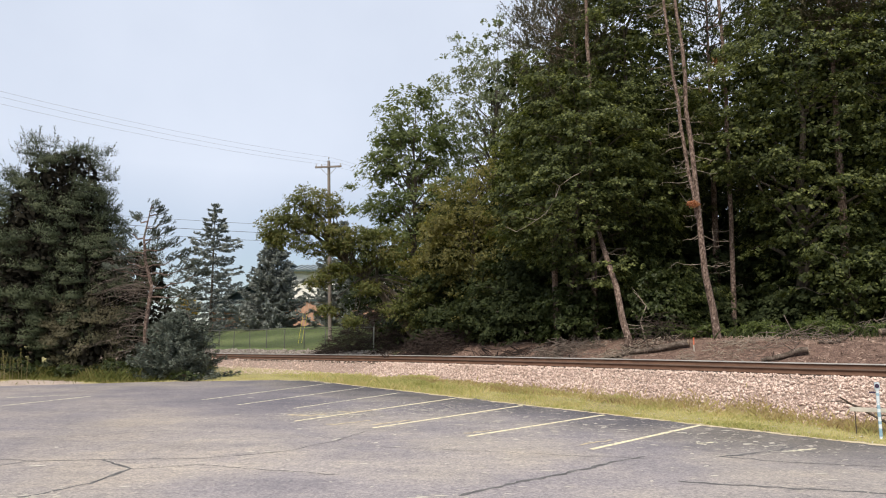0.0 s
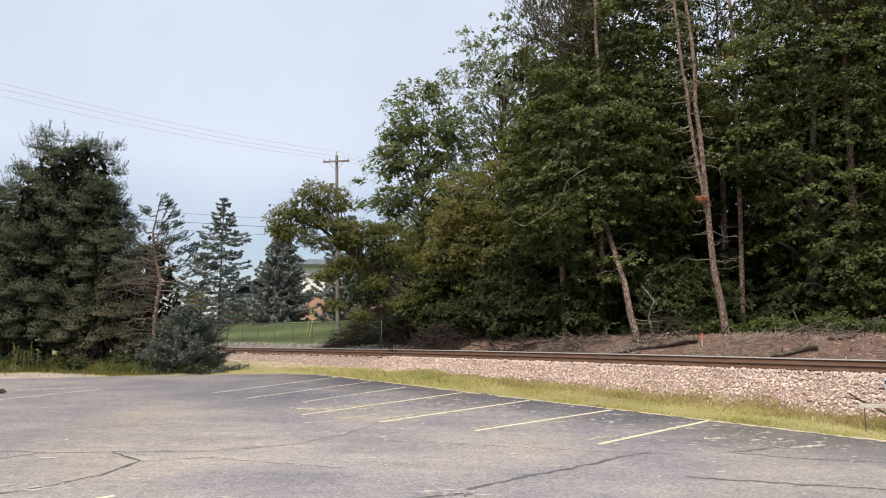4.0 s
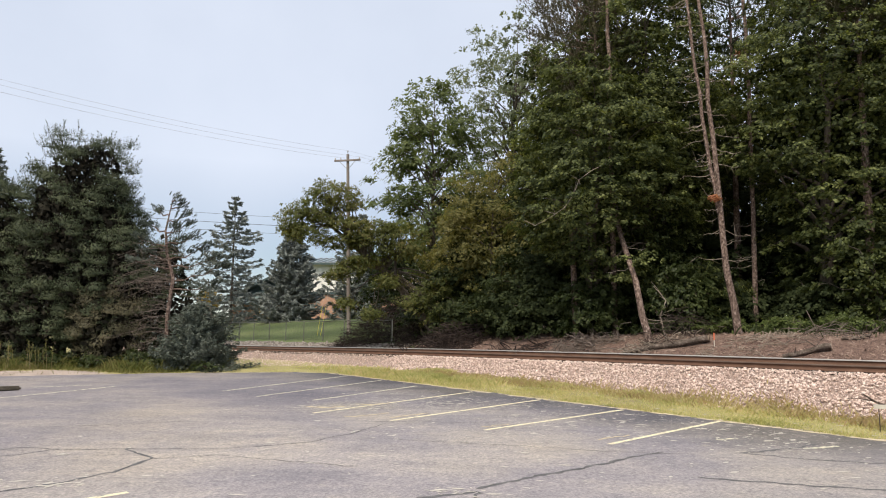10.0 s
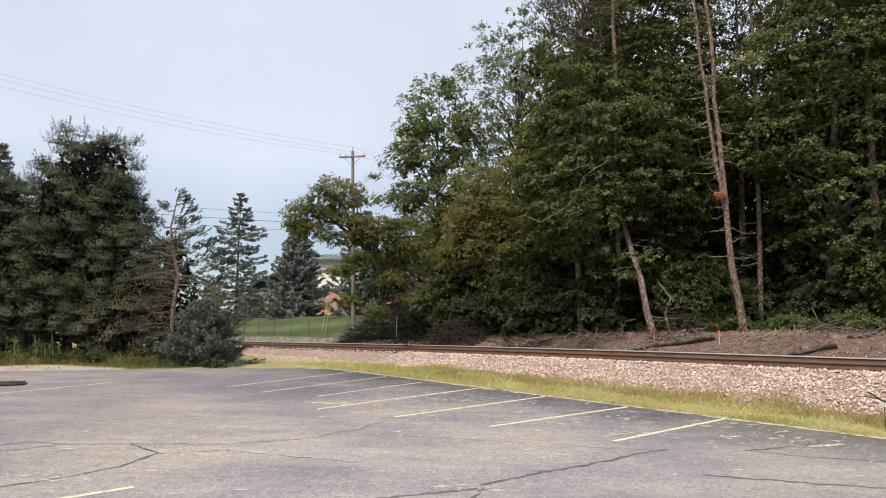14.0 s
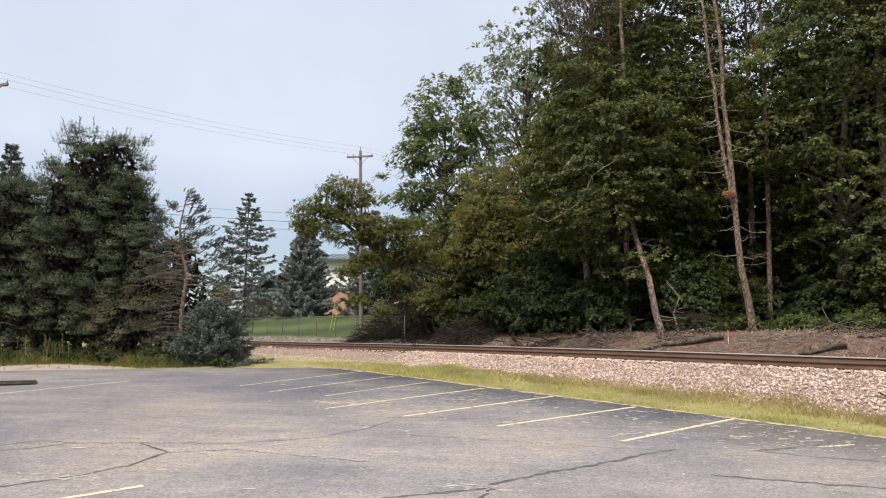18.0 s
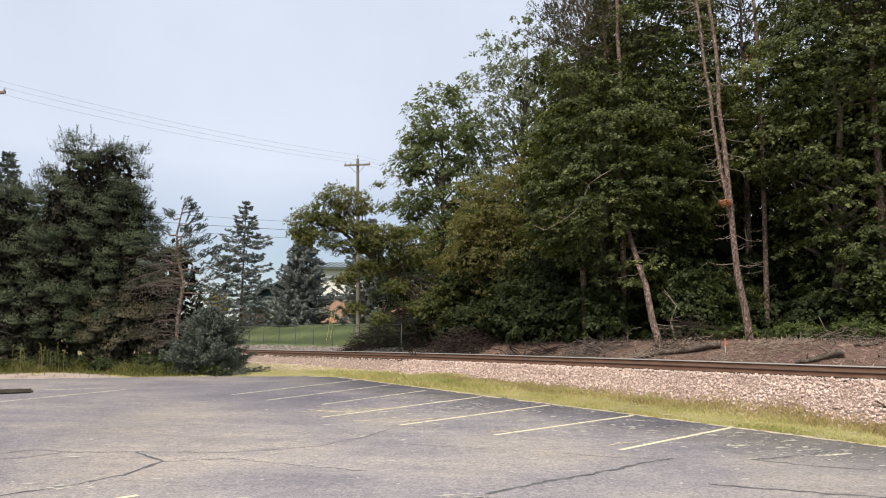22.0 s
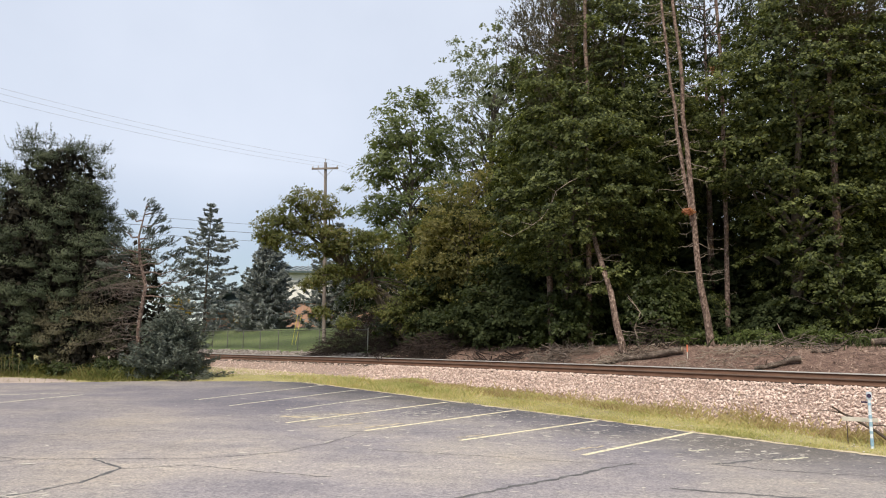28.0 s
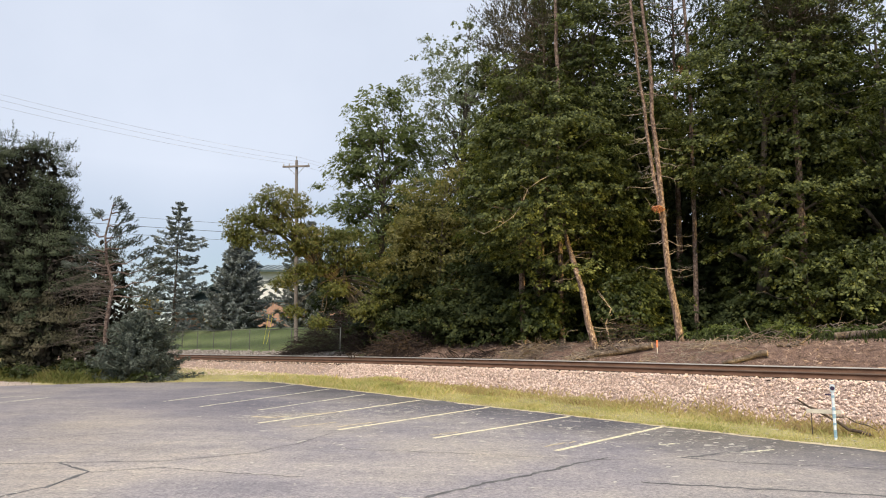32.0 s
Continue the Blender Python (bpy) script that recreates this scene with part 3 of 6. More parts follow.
def pine(x, y, centre, radii, label, mat, seed, nb=260, tufts=16, per=7, spread=0.75, length=0.3, width=0.05, trunk=0.2, name="pine_tree", inner=0.5, lump=0.3, bark=None, limbs=30, group="", up=0.9, taper=0.0, z0=None, core=0, blunt=0.0, pad=0):
    rng = np.random.default_rng(seed)
    z0 = gz(x, y) if z0 is None else z0
    root = thing(name, x, y, z0, label, "tree", group)
    cs, ds = broad_boughs(rng, centre, radii, nb, inner, lump * 0.4)
    axis_xy = np.asarray(centre)[:2]

    def shaped(p):
        """Narrows the crown upwards and squares off its top."""
        k = np.clip((p[:, 2] - centre[2] + radii[2]) / (2 * radii[2]), 0, 1.1)
        fac = (1.25 - taper * 1.4 * k)[:, None]
        if blunt:
            fac = fac * np.clip(1 - (2 * k - 1) ** 2, 0.16, 1)[:, None] ** -blunt
        p[:, :2] = axis_xy + (p[:, :2] - axis_xy) * fac
        return p

    if taper:
        cs = shaped(cs)
    keep = (cs[:, 2] > 0.3) & (cs[:, 2] < centre[2] + radii[2] * 0.92)
    cs, ds = cs[keep], ds[keep]
    n = len(cs) * tufts
    size = np.repeat(rng.uniform(0.6, 1.2, len(cs)), tufts)[:, None] * spread
    off = rng.normal(size=(n, 3)) * 0.5 * size
    off[:, 2] = off[:, 2] * 0.5 + 0.5 * np.abs(off[:, 0] * ds.repeat(tufts, 0)[:, 0] + off[:, 1] * ds.repeat(tufts, 0)[:, 1]) * 0.5
    pos = np.repeat(cs, tufts, 0) + off
    axis = np.repeat(ds, tufts, 0) * 0.65 + unit(off) * 0.4 + np.array([0, 0, up])
    high = np.repeat(smooth(0.35, 0.85, (cs[:, 2] - centre[2]) / radii[2]), tufts)[:, None]
    shoot = (rng.random(n) < 0.25)[:, None] * rng.uniform(0, 1, (n, 1)) * spread * (0.4 + 0.5 * high)
    pos = pos + unit(axis) * shoot
    v, f = needle_tufts(rng, pos, axis, per, length, width, 0.42)
    index = None
    if pad:
        n = len(cs) * pad
        u = unit(rng.normal(size=(n, 3))) * rng.random((n, 1)) ** 0.3
        u[:, 2] = np.where(u[:, 2] < 0, u[:, 2] * 0.3, u[:, 2])
        sz = np.repeat(rng.uniform(0.75, 1.25, len(cs)), pad)[:, None] * spread
        p = np.repeat(cs, pad, 0) + u * sz * np.array([1, 1, 0.8])
        al = unit(u * 0.8 + np.repeat(ds, pad, 0) * 0.45 + rng.normal(size=(n, 3)) * 0.35 + np.array([0, 0, 0.75]))
        ln = length * 1.0 * rng.uniform(0.6, 1.3, n)
        v3, f3 = leaf_quads(rng, p, u * 1.3 + rng.normal(size=(n, 3)) * 0.12 + np.repeat(ds, pad, 0) * 0.3 + np.array([0, 0, 0.4]), al, ln, width * 1.3 * rng.uniform(0.7, 1.4, n), 0.1)
        v, f = np.concatenate([v, v3]), np.concatenate([f, f3 + len(v)])
    # dark quads fill the crown and put shade between the pads by colour
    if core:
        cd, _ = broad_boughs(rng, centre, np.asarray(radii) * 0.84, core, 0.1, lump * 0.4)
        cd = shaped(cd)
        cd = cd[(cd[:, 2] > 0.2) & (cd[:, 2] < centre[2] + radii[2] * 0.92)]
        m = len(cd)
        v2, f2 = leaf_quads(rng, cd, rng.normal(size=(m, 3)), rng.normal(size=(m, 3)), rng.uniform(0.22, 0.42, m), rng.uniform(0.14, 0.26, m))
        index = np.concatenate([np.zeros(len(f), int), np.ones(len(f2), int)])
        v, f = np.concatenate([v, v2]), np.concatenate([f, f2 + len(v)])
    tb = Tubes()
    k = np.linspace(0, 1, 8)
    ztop = centre[2] + radii[2] * 0.85
    tb.add(np.stack([centre[0] * k, centre[1] * k, -0.25 + (ztop + 0.25) * k], 1), trunk * (1.2 - 1.1 * k), 8)
    for i in rng.choice(len(cs), min(limbs, len(cs)), replace=False):
        h = max(0.4, cs[i][2] - rng.uniform(0.0, 0.25) * radii[2])
        kk = min(1, h / ztop)
        a = np.array([centre[0] * kk, centre[1] * kk, min(h, ztop)])
        tb.add(curve_pts(a, cs[i], 5, 0.1, 0.05, rng), np.linspace(0.05, 0.012, 5), 5)
    put("trunk", tb.mesh("trunk", bark or M_BARK), root)
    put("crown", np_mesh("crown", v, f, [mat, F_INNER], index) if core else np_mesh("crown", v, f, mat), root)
    return root


def spruce(x, y, height, radius, label, mat, seed, layers=26, arms=9, sprays=46, length=0.35, width=0.09, trunk=0.16, name="spruce_tree", low=0.06, droop=0.22, gap=0.0, power=0.85, group="", z0=None, lump=0.0):
    """Whorls of drooping arms, each hung with short needled sprays."""
    rng = np.random.default_rng(seed)
    z0 = gz(x, y) if z0 is None else z0
    root = thing(name, x, y, z0, label, "tree", group)
    tb = Tubes()
    tb.add([(0, 0, -0.2), (0, 0, height * 0.5), (0, 0, height)], [trunk, trunk * 0.55, 0.015], 7)
    P, A = [], []
    for i in range(layers):
        k = low + (0.985 - low) * (i / (layers - 1)) ** 0.95
        h = k * height
        r = radius * max(0.03, (1 - k)) ** power * rng.uniform(0.8, 1.12)
        na = max(4, int(arms * (0.6 + 0.5 * (1 - k))))
        for j in range(na):
            if rng.random() < gap:
                continue
            th = 6.283 * (j + rng.uniform(-0.3, 0.3)) / na + i * 0.7
            rr = r * rng.uniform(0.55, 1.12) * (1 + lump * math.sin(3 * th + seed) * math.sin(9 * k + 2 * th) + 0.6 * lump * math.sin(5 * th + 14 * k))
            t = np.linspace(0, 1, 6)
            q = np.stack([np.cos(th) * rr * t, np.sin(th) * rr * t, h - droop * rr * (np.sin(t * 2.4)) + 0.10 * rr * t ** 3], 1)
            tb.add(q, np.linspace(0.035, 0.008, 6) * (0.5 + 0.5 * rr / radius), 4)
            ns = int(max(6, sprays * (0.25 + rr / radius)))
            u = rng.uniform(0.12, 1.03, ns) ** 0.7
            p = np.stack([np.interp(u, t, q[:, c]) for c in range(3)], 1)
            side = np.array([-np.sin(th), np.cos(th), 0])
            w = rng.normal(0, 0.13, ns)[:, None] * rr * (1.15 - u)[:, None] * 1.2
            p = p + side * w + np.stack([np.zeros(ns), np.zeros(ns), rng.normal(-0.03, 0.06, ns)], 1)
            P.append(p)
            A.append(np.array([np.cos(th), np.sin(th), 0.05]) * 0.8 + side * np.sign(w) * 0.5 + rng.normal(size=(ns, 3)) * 0.25)
    P, A = np.concatenate(P), np.concatenate(A)
    n = len(P)
    ln = length * rng.uniform(0.6, 1.3, n)
    v, f = leaf_quads(rng, P, unit(rng.normal(size=(n, 3)) * 0.8 + np.array([0, 0, 0.6])), unit(A), ln, ln * (width / length) * rng.uniform(0.8, 1.6, n), 0.4)
    put("trunk", tb.mesh("trunk", M_BARK), root)
    put("crown", np_mesh("crown", v, f, mat), root)
    return root


# ---- ground ----
def axis_steps(lo, hi, fine_lo, fine_hi, step):
    a = list(np.arange(fine_lo, fine_hi + 1e-6, step))
    g, d = [], step
    v = fine_hi
    while v < hi:
        d *= 1.35
        v += d
        g.append(min(v, hi))
    h, d, v = [], step, fine_lo
    while v > lo:
        d *= 1.35
        v -= d
        h.append(max(v, lo))
    return np.array(h[::-1] + a + g)


def build_ground():
    gx, gy = axis_steps(-2500, 2500, -34, 30, 0.5), axis_steps(-2500, 2500, -4, 76, 0.5)
    X, Y = np.meshgrid(gx, gy)
    Z = ground_np(X.ravel(), Y.ravel())
    under = in_lot(X.ravel(), Y.ravel(), 0.35)
    Z = np.where(under, Z - 0.10, Z)
    V = np.stack([X.ravel(), Y.ravel(), Z], 1)
    nx, ny = len(gx), len(gy)
    i, j = np.meshgrid(np.arange(ny - 1), np.arange(nx - 1), indexing="ij")
    a = (i * nx + j).ravel()
    F = np.stack([a, a + 1, a + nx + 1, a + nx], 1)
    cx, cy = V[F].mean(1)[:, 0], V[F].mean(1)[:, 1]
    s, q = to_track(cx, cy)
    idx = np.zeros(len(F), int)
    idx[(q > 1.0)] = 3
    idx[(q > 1.0) & (q < 5.4) & (s < 24)] = 2
    idx[(q > 2.4) & (s > 24)] = 1
    idx[(q > 60)] = 1
    edge = np.interp(cx, [-44, -24, -10.8, -6.6], [16.5, 22.9, 27.7, 28.5])
    idx[(cx < -13.2) & (cx > -60) & (cy - edge < 3.0 * smooth(-13.2, -16.2, cx)) & (cy > edge - 1.5) & (cy < 40)] = 4
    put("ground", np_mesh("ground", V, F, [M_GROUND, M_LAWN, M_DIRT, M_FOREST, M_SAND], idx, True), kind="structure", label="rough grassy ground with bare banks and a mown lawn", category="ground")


def lot_corner_line():
    """Outline of the asphalt: it follows the track, turns at a rounded corner and runs along the pines."""
    return [(30.0, -9.8), (9.0, 13.0), (-4.3, 27.2), (-5.2, 28.1), (-6.6, 28.5), (-10.8, 27.7), (-24.0, 22.9), (-44.0, 16.5), (-44.0, -30.0), (30.0, -30.0)]


def in_lot(x, y, shrink):
    pts = lot_corner_line()
    inside = np.zeros(len(x), bool)
    n = len(pts)
    for i in range(n):
        (x1, y1), (x2, y2) = pts[i], pts[(i + 1) % n]
        cross = ((y1 > y) != (y2 > y)) & (x < (x2 - x1) * (y - y1) / (y2 - y1 + 1e-12) + x1)
        inside ^= cross
    if np.any(shrink):
        dist = np.full(len(x), 1e9)
        for i in range(n):
            a, b = np.array(pts[i]), np.array(pts[(i + 1) % n])
            d = b - a
            t = np.clip(((x - a[0]) * d[0] + (y - a[1]) * d[1]) / (d @ d), 0, 1)
            dist = np.minimum(dist, np.hypot(x - a[0] - t * d[0], y - a[1] - t * d[1]))
        inside &= dist > shrink
    return inside


def build_lot():
    rng = np.random.default_rng(5)
    pts = lot_corner_line()
    ring = []
    for i in range(len(pts)):
        a, b = np.array(pts[i]), np.array(pts[(i + 1) % len(pts)])
        n = max(1, int(np.linalg.norm(b - a) / 0.25)) if i < 7 else 1
        for k in range(n):
            p = a + (b - a) * k / n
            w = 0.05 if i < 7 else 0
            ring.append((p[0] + rng.normal(0, w) + w * 2 * math.sin(p[0] * 2.1), p[1] + rng.normal(0, w)))
    bm = bmesh.new()
    top = [bm.verts.new((x, y, float(lot_z(x, y)) + 0.012)) for x, y in ring]
    low = [bm.verts.new((x, y, float(lot_z(x, y)) - 0.09)) for x, y in ring]
    bm.faces.new(top)
    for i in range(len(ring)):
        j = (i + 1) % len(ring)
        bm.faces.new((top[j], top[i], low[i], low[j]))
    bmesh.ops.recalc_face_normals(bm, faces=bm.faces)
    bmesh.ops.triangulate(bm, faces=bm.faces)
    ob = part("pavement", bm, M_ASPHALT, None)
    tagged(ob, "weathered grey asphalt car park with sealed cracks", "car park", kind="structure")
    return ob


def strip(pts, width, rng, lift, ragged=0.0):
    """A flat band laid on the asphalt along a line."""
    P = []
    pts = np.asarray(pts, float)
    seg = np.r_[0, np.cumsum(np.linalg.norm(np.diff(pts, axis=0), axis=1))]
    u = np.linspace(0, seg[-1], max(3, int(seg[-1] / 0.12)))
    c = np.stack([np.interp(u, seg, pts[:, 0]), np.interp(u, seg, pts[:, 1])], 1)
    if ragged:
        c = c + np.cumsum(rng.normal(0, ragged * 0.25, c.shape), 0) * 0.35 + rng.normal(0, ragged, c.shape) * 0.3
    t = unit(np.gradient(c, axis=0))
    nrm = np.stack([-t[:, 1], t[:, 0]], 1)
    w = width * 0.5 * (1 + (rng.uniform(-0.6, 0.6, len(c)) if ragged else rng.uniform(-0.07, 0.07, len(c))))
    a, b = c + nrm * w[:, None], c - nrm * w[:, None]
    V = np.concatenate([a, b])
    Z = lot_z(V[:, 0], V[:, 1]) + lift
    n = len(c)
    i = np.arange(n - 1)
    return np.column_stack([V, Z]), np.stack([i, i + n, i + n + 1, i + 1], 1)


build_ground()
LOT = build_lot()


# ---- car park markings ----
def build_markings():
    rng = np.random.default_rng(8)
    far = [(5.85, 16.13), (4.08, 17.89), (2.23, 19.84), (0.36, 21.7), (-1.47, 23.3), (-2.85, 25.2), (-4.24, 27.1)]
    near = [(2.72, 13.13), (0.5, 14.58), (-1.55, 15.71), (-3.52, 16.75), (-4.05, 19.2), (-5.81, 19.97), (-7.26, 21.24)]
    for i, (a, b) in enumerate(zip(far, near)):
        v, f = strip([a, b], 0.105 if i < 3 else 0.10, rng, 0.017)
        put("stall_line", np_mesh("stall_line", v, f, M_PAINT if i < 4 else M_PAINT_OLD), LOT, "worn pale yellow painted line")
    others = [((-13.7, 16.9), (-11.08, 22.35)), ((-13.54, 21.86), (-12.0, 22.6)), ((-4.36, 9.3), (-5.5, 8.15)), ((6.15, 12.9), (6.9, 13.2)), ((4.9, 13.75), (5.35, 13.9))]
    for i, (a, b) in enumerate(others):
        v, f = strip([a, b], 0.10, rng, 0.017)
        put("stall_line", np_mesh("stall_line", v, f, M_PAINT if i == 2 else M_PAINT_OLD), LOT, "worn pale yellow painted line")
    cracks = [
        ([(-5.82, 12.19), (-4.99, 11.42), (-5.13, 10.45), (-5.59, 9.7), (-6.4, 8.9)], 0.06),
        ([(-4.99, 11.42), (-4.04, 11.77), (-2.35, 11.3), (-1.5, 11.0)], 0.022),
        ([(-5.82, 12.19), (-6.92, 12.09), (-7.6, 12.3), (-8.4, 11.2)], 0.03),
        ([(-6.92, 12.09), (-7.4, 11.5), (-8.6, 10.9)], 0.045),
        ([(-1.63, 15.31), (-2.15, 13.97), (-2.81, 12.96), (-4.1, 12.3), (-5.82, 12.19)], 0.025),
        ([(0.27, 9.7), (0.95, 10.42), (1.89, 11.09), (3.01, 12.05), (3.6, 12.5)], 0.075),
        ([(-1.2, 8.9), (0.27, 9.6), (0.0, 8.7)], 0.06),
        ([(4.83, 12.44), (6.02, 12.96), (6.6, 13.4)], 0.06),
        ([(4.83, 12.44), (5.6, 12.0), (6.47, 11.77), (8.0, 11.3)], 0.035),
        ([(3.46, 10.56), (4.6, 10.2), (5.6, 9.95), (7.0, 9.5)], 0.06),
        ([(-1.2, 13.4), (0.6, 13.0), (2.4, 12.5), (3.8, 12.3)], 0.018),
        ([(-8.7, 14.3), (-7.2, 14.8), (-6.0, 15.3)], 0.02),
        ([(-1.9, 15.6), (0.4, 15.6), (1.5, 15.3)], 0.02),
        ([(3.0, 16.6), (4.4, 15.9), (5.8, 14.6)], 0.022),
    ]
    for pts, w in cracks:
        v, f = strip(pts, w, rng, 0.015, 0.07)
        put("sealed_crack", np_mesh("sealed_crack", v, f, M_TAR), LOT, "dark irregular crack filler")
    for i, (a, b) in enumerate([((8.93, 12.93), (5.5, 16.6)), ((5.3, 16.8), (1.1, 21.25)), ((0.9, 21.45), (-4.3, 27.05)), ((-4.4, 27.1), (-5.3, 27.95)), ((-5.4, 28.0), (-6.6, 28.35)), ((-6.8, 28.35), (-10.7, 27.6))]):
        v, f = strip([a, b], 0.15 if i < 4 else 0.11, rng, 0.019, 0.07)
        put("edge_grit", np_mesh("edge_grit", v, f, M_GRIT), LOT, "pale crumbled edge of grit and dead grass")
    for pts, w in [([(-3.9, 17.9), (-3.4, 17.7), (-3.0, 18.1)], 0.13), ([(-2.7, 18.5), (-2.3, 18.4), (-1.9, 18.9)], 0.10), ([(-1.6, 16.2), (-0.8, 17.0)], 0.09), ([(0.4, 14.9), (1.1, 15.4)], 0.05), ([(2.6, 13.6), (3.3, 14.1)], 0.05), ([(-2.6, 16.2), (-1.7, 16.9)], 0.07)]:
        v, f = strip(pts, w, rng, 0.018, 0.12)
        put("grit_patch", np_mesh("grit_patch", v, f, M_GRIT), LOT, "pale drift of grit and dead grass")
    # flakes of dead grass and grit left in the cracks and stalls
    V, F, n = [], [], 0
    spots = [(-5.6, 9.7, 0.3, 90), (0.1, 9.6, 0.3, 90), (-2.9, 17.9, 0.75, 900), (-1.3, 18.4, 1.2, 260), (6.2, 13.1, 0.5, 90), (3.2, 14.6, 1.2, 160), (-0.3, 14.4, 1.4, 120), (0.9, 16.5, 1.6, 150), (-3.4, 21.3, 1.6, 150), (1.5, 12.5, 3.0, 160), (-6.0, 11.5, 3.0, 90), (4.6, 15.6, 1.5, 420), (2.6, 17.4, 1.5, 420), (0.4, 19.3, 1.5, 460), (-1.6, 19.6, 1.6, 420), (6.4, 14.2, 1.4, 300), (7.2, 12.4, 1.5, 120), (-2.2, 14.0, 2.4, 120), (3.5, 11.6, 2.0, 90)]
    for x, y, r, k in spots:
        p = np.stack([x + rng.normal(0, r, k), y + rng.normal(0, r * 0.55, k)], 1)
        z = lot_z(p[:, 0], p[:, 1]) + 0.016
        al = np.column_stack([rng.normal(0.9, 0.6, k), rng.normal(0.1, 0.45, k), np.full(k, 0.0)])
        ln = rng.gamma(1.4, 0.05, k).clip(0.015, 0.36)
        v, f = leaf_quads(rng, np.column_stack([p, z]), np.tile([0.0, 0, 1], (k, 1)) + rng.normal(0, 0.01, (k, 3)), al, ln, ln * rng.uniform(0.2, 0.5, k), 0.0)
        V.append(v)
        F.append(f + n)
        n += len(v)
    put("grit_flakes", np_mesh("grit_flakes", np.concatenate(V), np.concatenate(F), M_BOARD), LOT, "pale flakes of dead grass and grit", kind="stuff")


def build_wheel_stops():
    for x0, y0, x1, y1 in [(-15.3, 19.7, -13.35, 21.05)]:
        ln = math.hypot(x1 - x0, y1 - y0)
        ang = math.degrees(math.atan2(y1 - y0, x1 - x0))
        mx, my = (x0 + x1) / 2, (y0 + y1) / 2
        root = thing("wheel_stop", mx, my, float(lot_z(mx, my)) + 0.012, "weathered brown timber wheel stop on the asphalt", "wheel stop", rz=ang)
        part("timber", box((ln, 0.18, 0.15), (0, 0, 0.075), 0.05), M_CONCRETE, root)
        for k in (-0.35, 0.35):
            bm = bmesh.new()
            bmesh.ops.create_cone(bm, segments=8, radius1=0.018, radius2=0.014, depth=0.03, cap_ends=True)
            bmesh.ops.translate(bm, vec=(k * ln, 0, 0.15), verts=bm.verts)
            part("pin", bm, M_RUST, root, "rusty steel pin")


# ---- the railway ----
def shoulder(s, q):
    """Height of the ballast across the track."""
    zr = rail_z(s)
    prof = np.interp(q, [-7.5, -2.15, -1.2, 0.3, 0.75, 2.6], [-1.98, -0.035, -0.01, 0.085, 0.06, -0.62])
    return zr + prof


def ballast_foot(s):
    """How far across the track the stones reach before the grass takes over."""
    line = (12.2 - 0.729 * s) / 0.685
    return np.where(s > 18, np.minimum(-4.4, line), -2.6 - 1.8 * smooth(11, 17.5, s))


def build_track():
    root = thing("railway_track", 0, 0, 0, "single railway track on pale pinkish stone ballast", "railway track", kind="structure")
    S = np.r_[np.arange(-1240, -60, 20.0), np.arange(-60, -10, 5.0), np.arange(-10, 80, 1.0), np.arange(80, 201, 10.0)]
    Q = np.array([-6.2, -5, -4, -3, -2.15, -1.2, -0.6, 0.3, 0.75, 1.6, 2.6])
    sg, qg = np.meshgrid(S, Q, indexing="ij")
    x, y = from_track(sg.ravel(), qg.ravel())
    z = shoulder(sg.ravel(), qg.ravel()) - 0.06
    nq = len(Q)
    i, j = np.meshgrid(np.arange(len(S) - 1), np.arange(nq - 1), indexing="ij")
    a = (i * nq + j).ravel()
    put("ballast_bed", np_mesh("ballast_bed", np.column_stack([x, y, z]), np.stack([a, a + 1, a + nq + 1, a + nq], 1)[:, ::-1], M_BALLAST_BED, smooth_faces=True), root)
    prof = np.array([(-0.075, 0), (0.075, 0), (0.075, 0.014), (0.012, 0.036), (0.010, 0.125), (0.037, 0.138), (0.037, 0.168), (0.027, 0.177), (-0.027, 0.177), (-0.037, 0.168), (-0.037, 0.138), (-0.010, 0.125), (-0.012, 0.036), (-0.075, 0.014)])
    k = len(prof)
    for q0, up in ((-1.5, 0.0), (0.0, 0.115)):
        V, F = [], []
        for s in S:
            zr = float(rail_z(s)) + up
            for pq, pz in prof:
                px, py = from_track(s, q0 + pq)
                V.append((px, py, zr + pz))
        for i in range(len(S) - 1):
            for j in range(k):
                j2 = (j + 1) % k
                F.append((i * k + j, (i + 1) * k + j, (i + 1) * k + j2, i * k + j2))
        rail = put("rail", np_mesh("rail", V, F, M_RUST), root, "rusty brown steel rail")
        V, F = [], []
        for s in S:
            zr = float(rail_z(s)) + up + 0.1785
            for pq, pz in ((-0.0385, -0.036), (-0.0385, -0.010), (-0.028, 0.0005), (0.028, 0.0005)):
                px, py = from_track(s, q0 + pq)
                V.append((px, py, zr + pz))
        for i in range(len(S) - 1):
            for j in range(3):
                F.append((i * 4 + j, i * 4 + j + 1, (i + 1) * 4 + j + 1, (i + 1) * 4 + j))
        put("running_surface", np_mesh("running_surface", V, F, M_RAILTOP if up else M_GREASE), rail, "bright worn rail head" if up else "dull rusty rail head")
    bm = box((0.23, 2.6, 0.17), (0, 0, -0.09), 0.012)
    me = bpy.data.meshes.new("sleeper")
    bm.to_mesh(me)
    bm.free()
    me.materials.append(M_TIE)
    ang = math.degrees(math.atan2(U[1], U[0]))
    for n in range(200):
        s = -40 + n * 0.56
        px, py = from_track(s, -0.75)
        put("sleeper", me, root, m=pose(px, py, float(rail_z(s)) + 0.045, -4.4, 0, ang + 0.0))
    return root


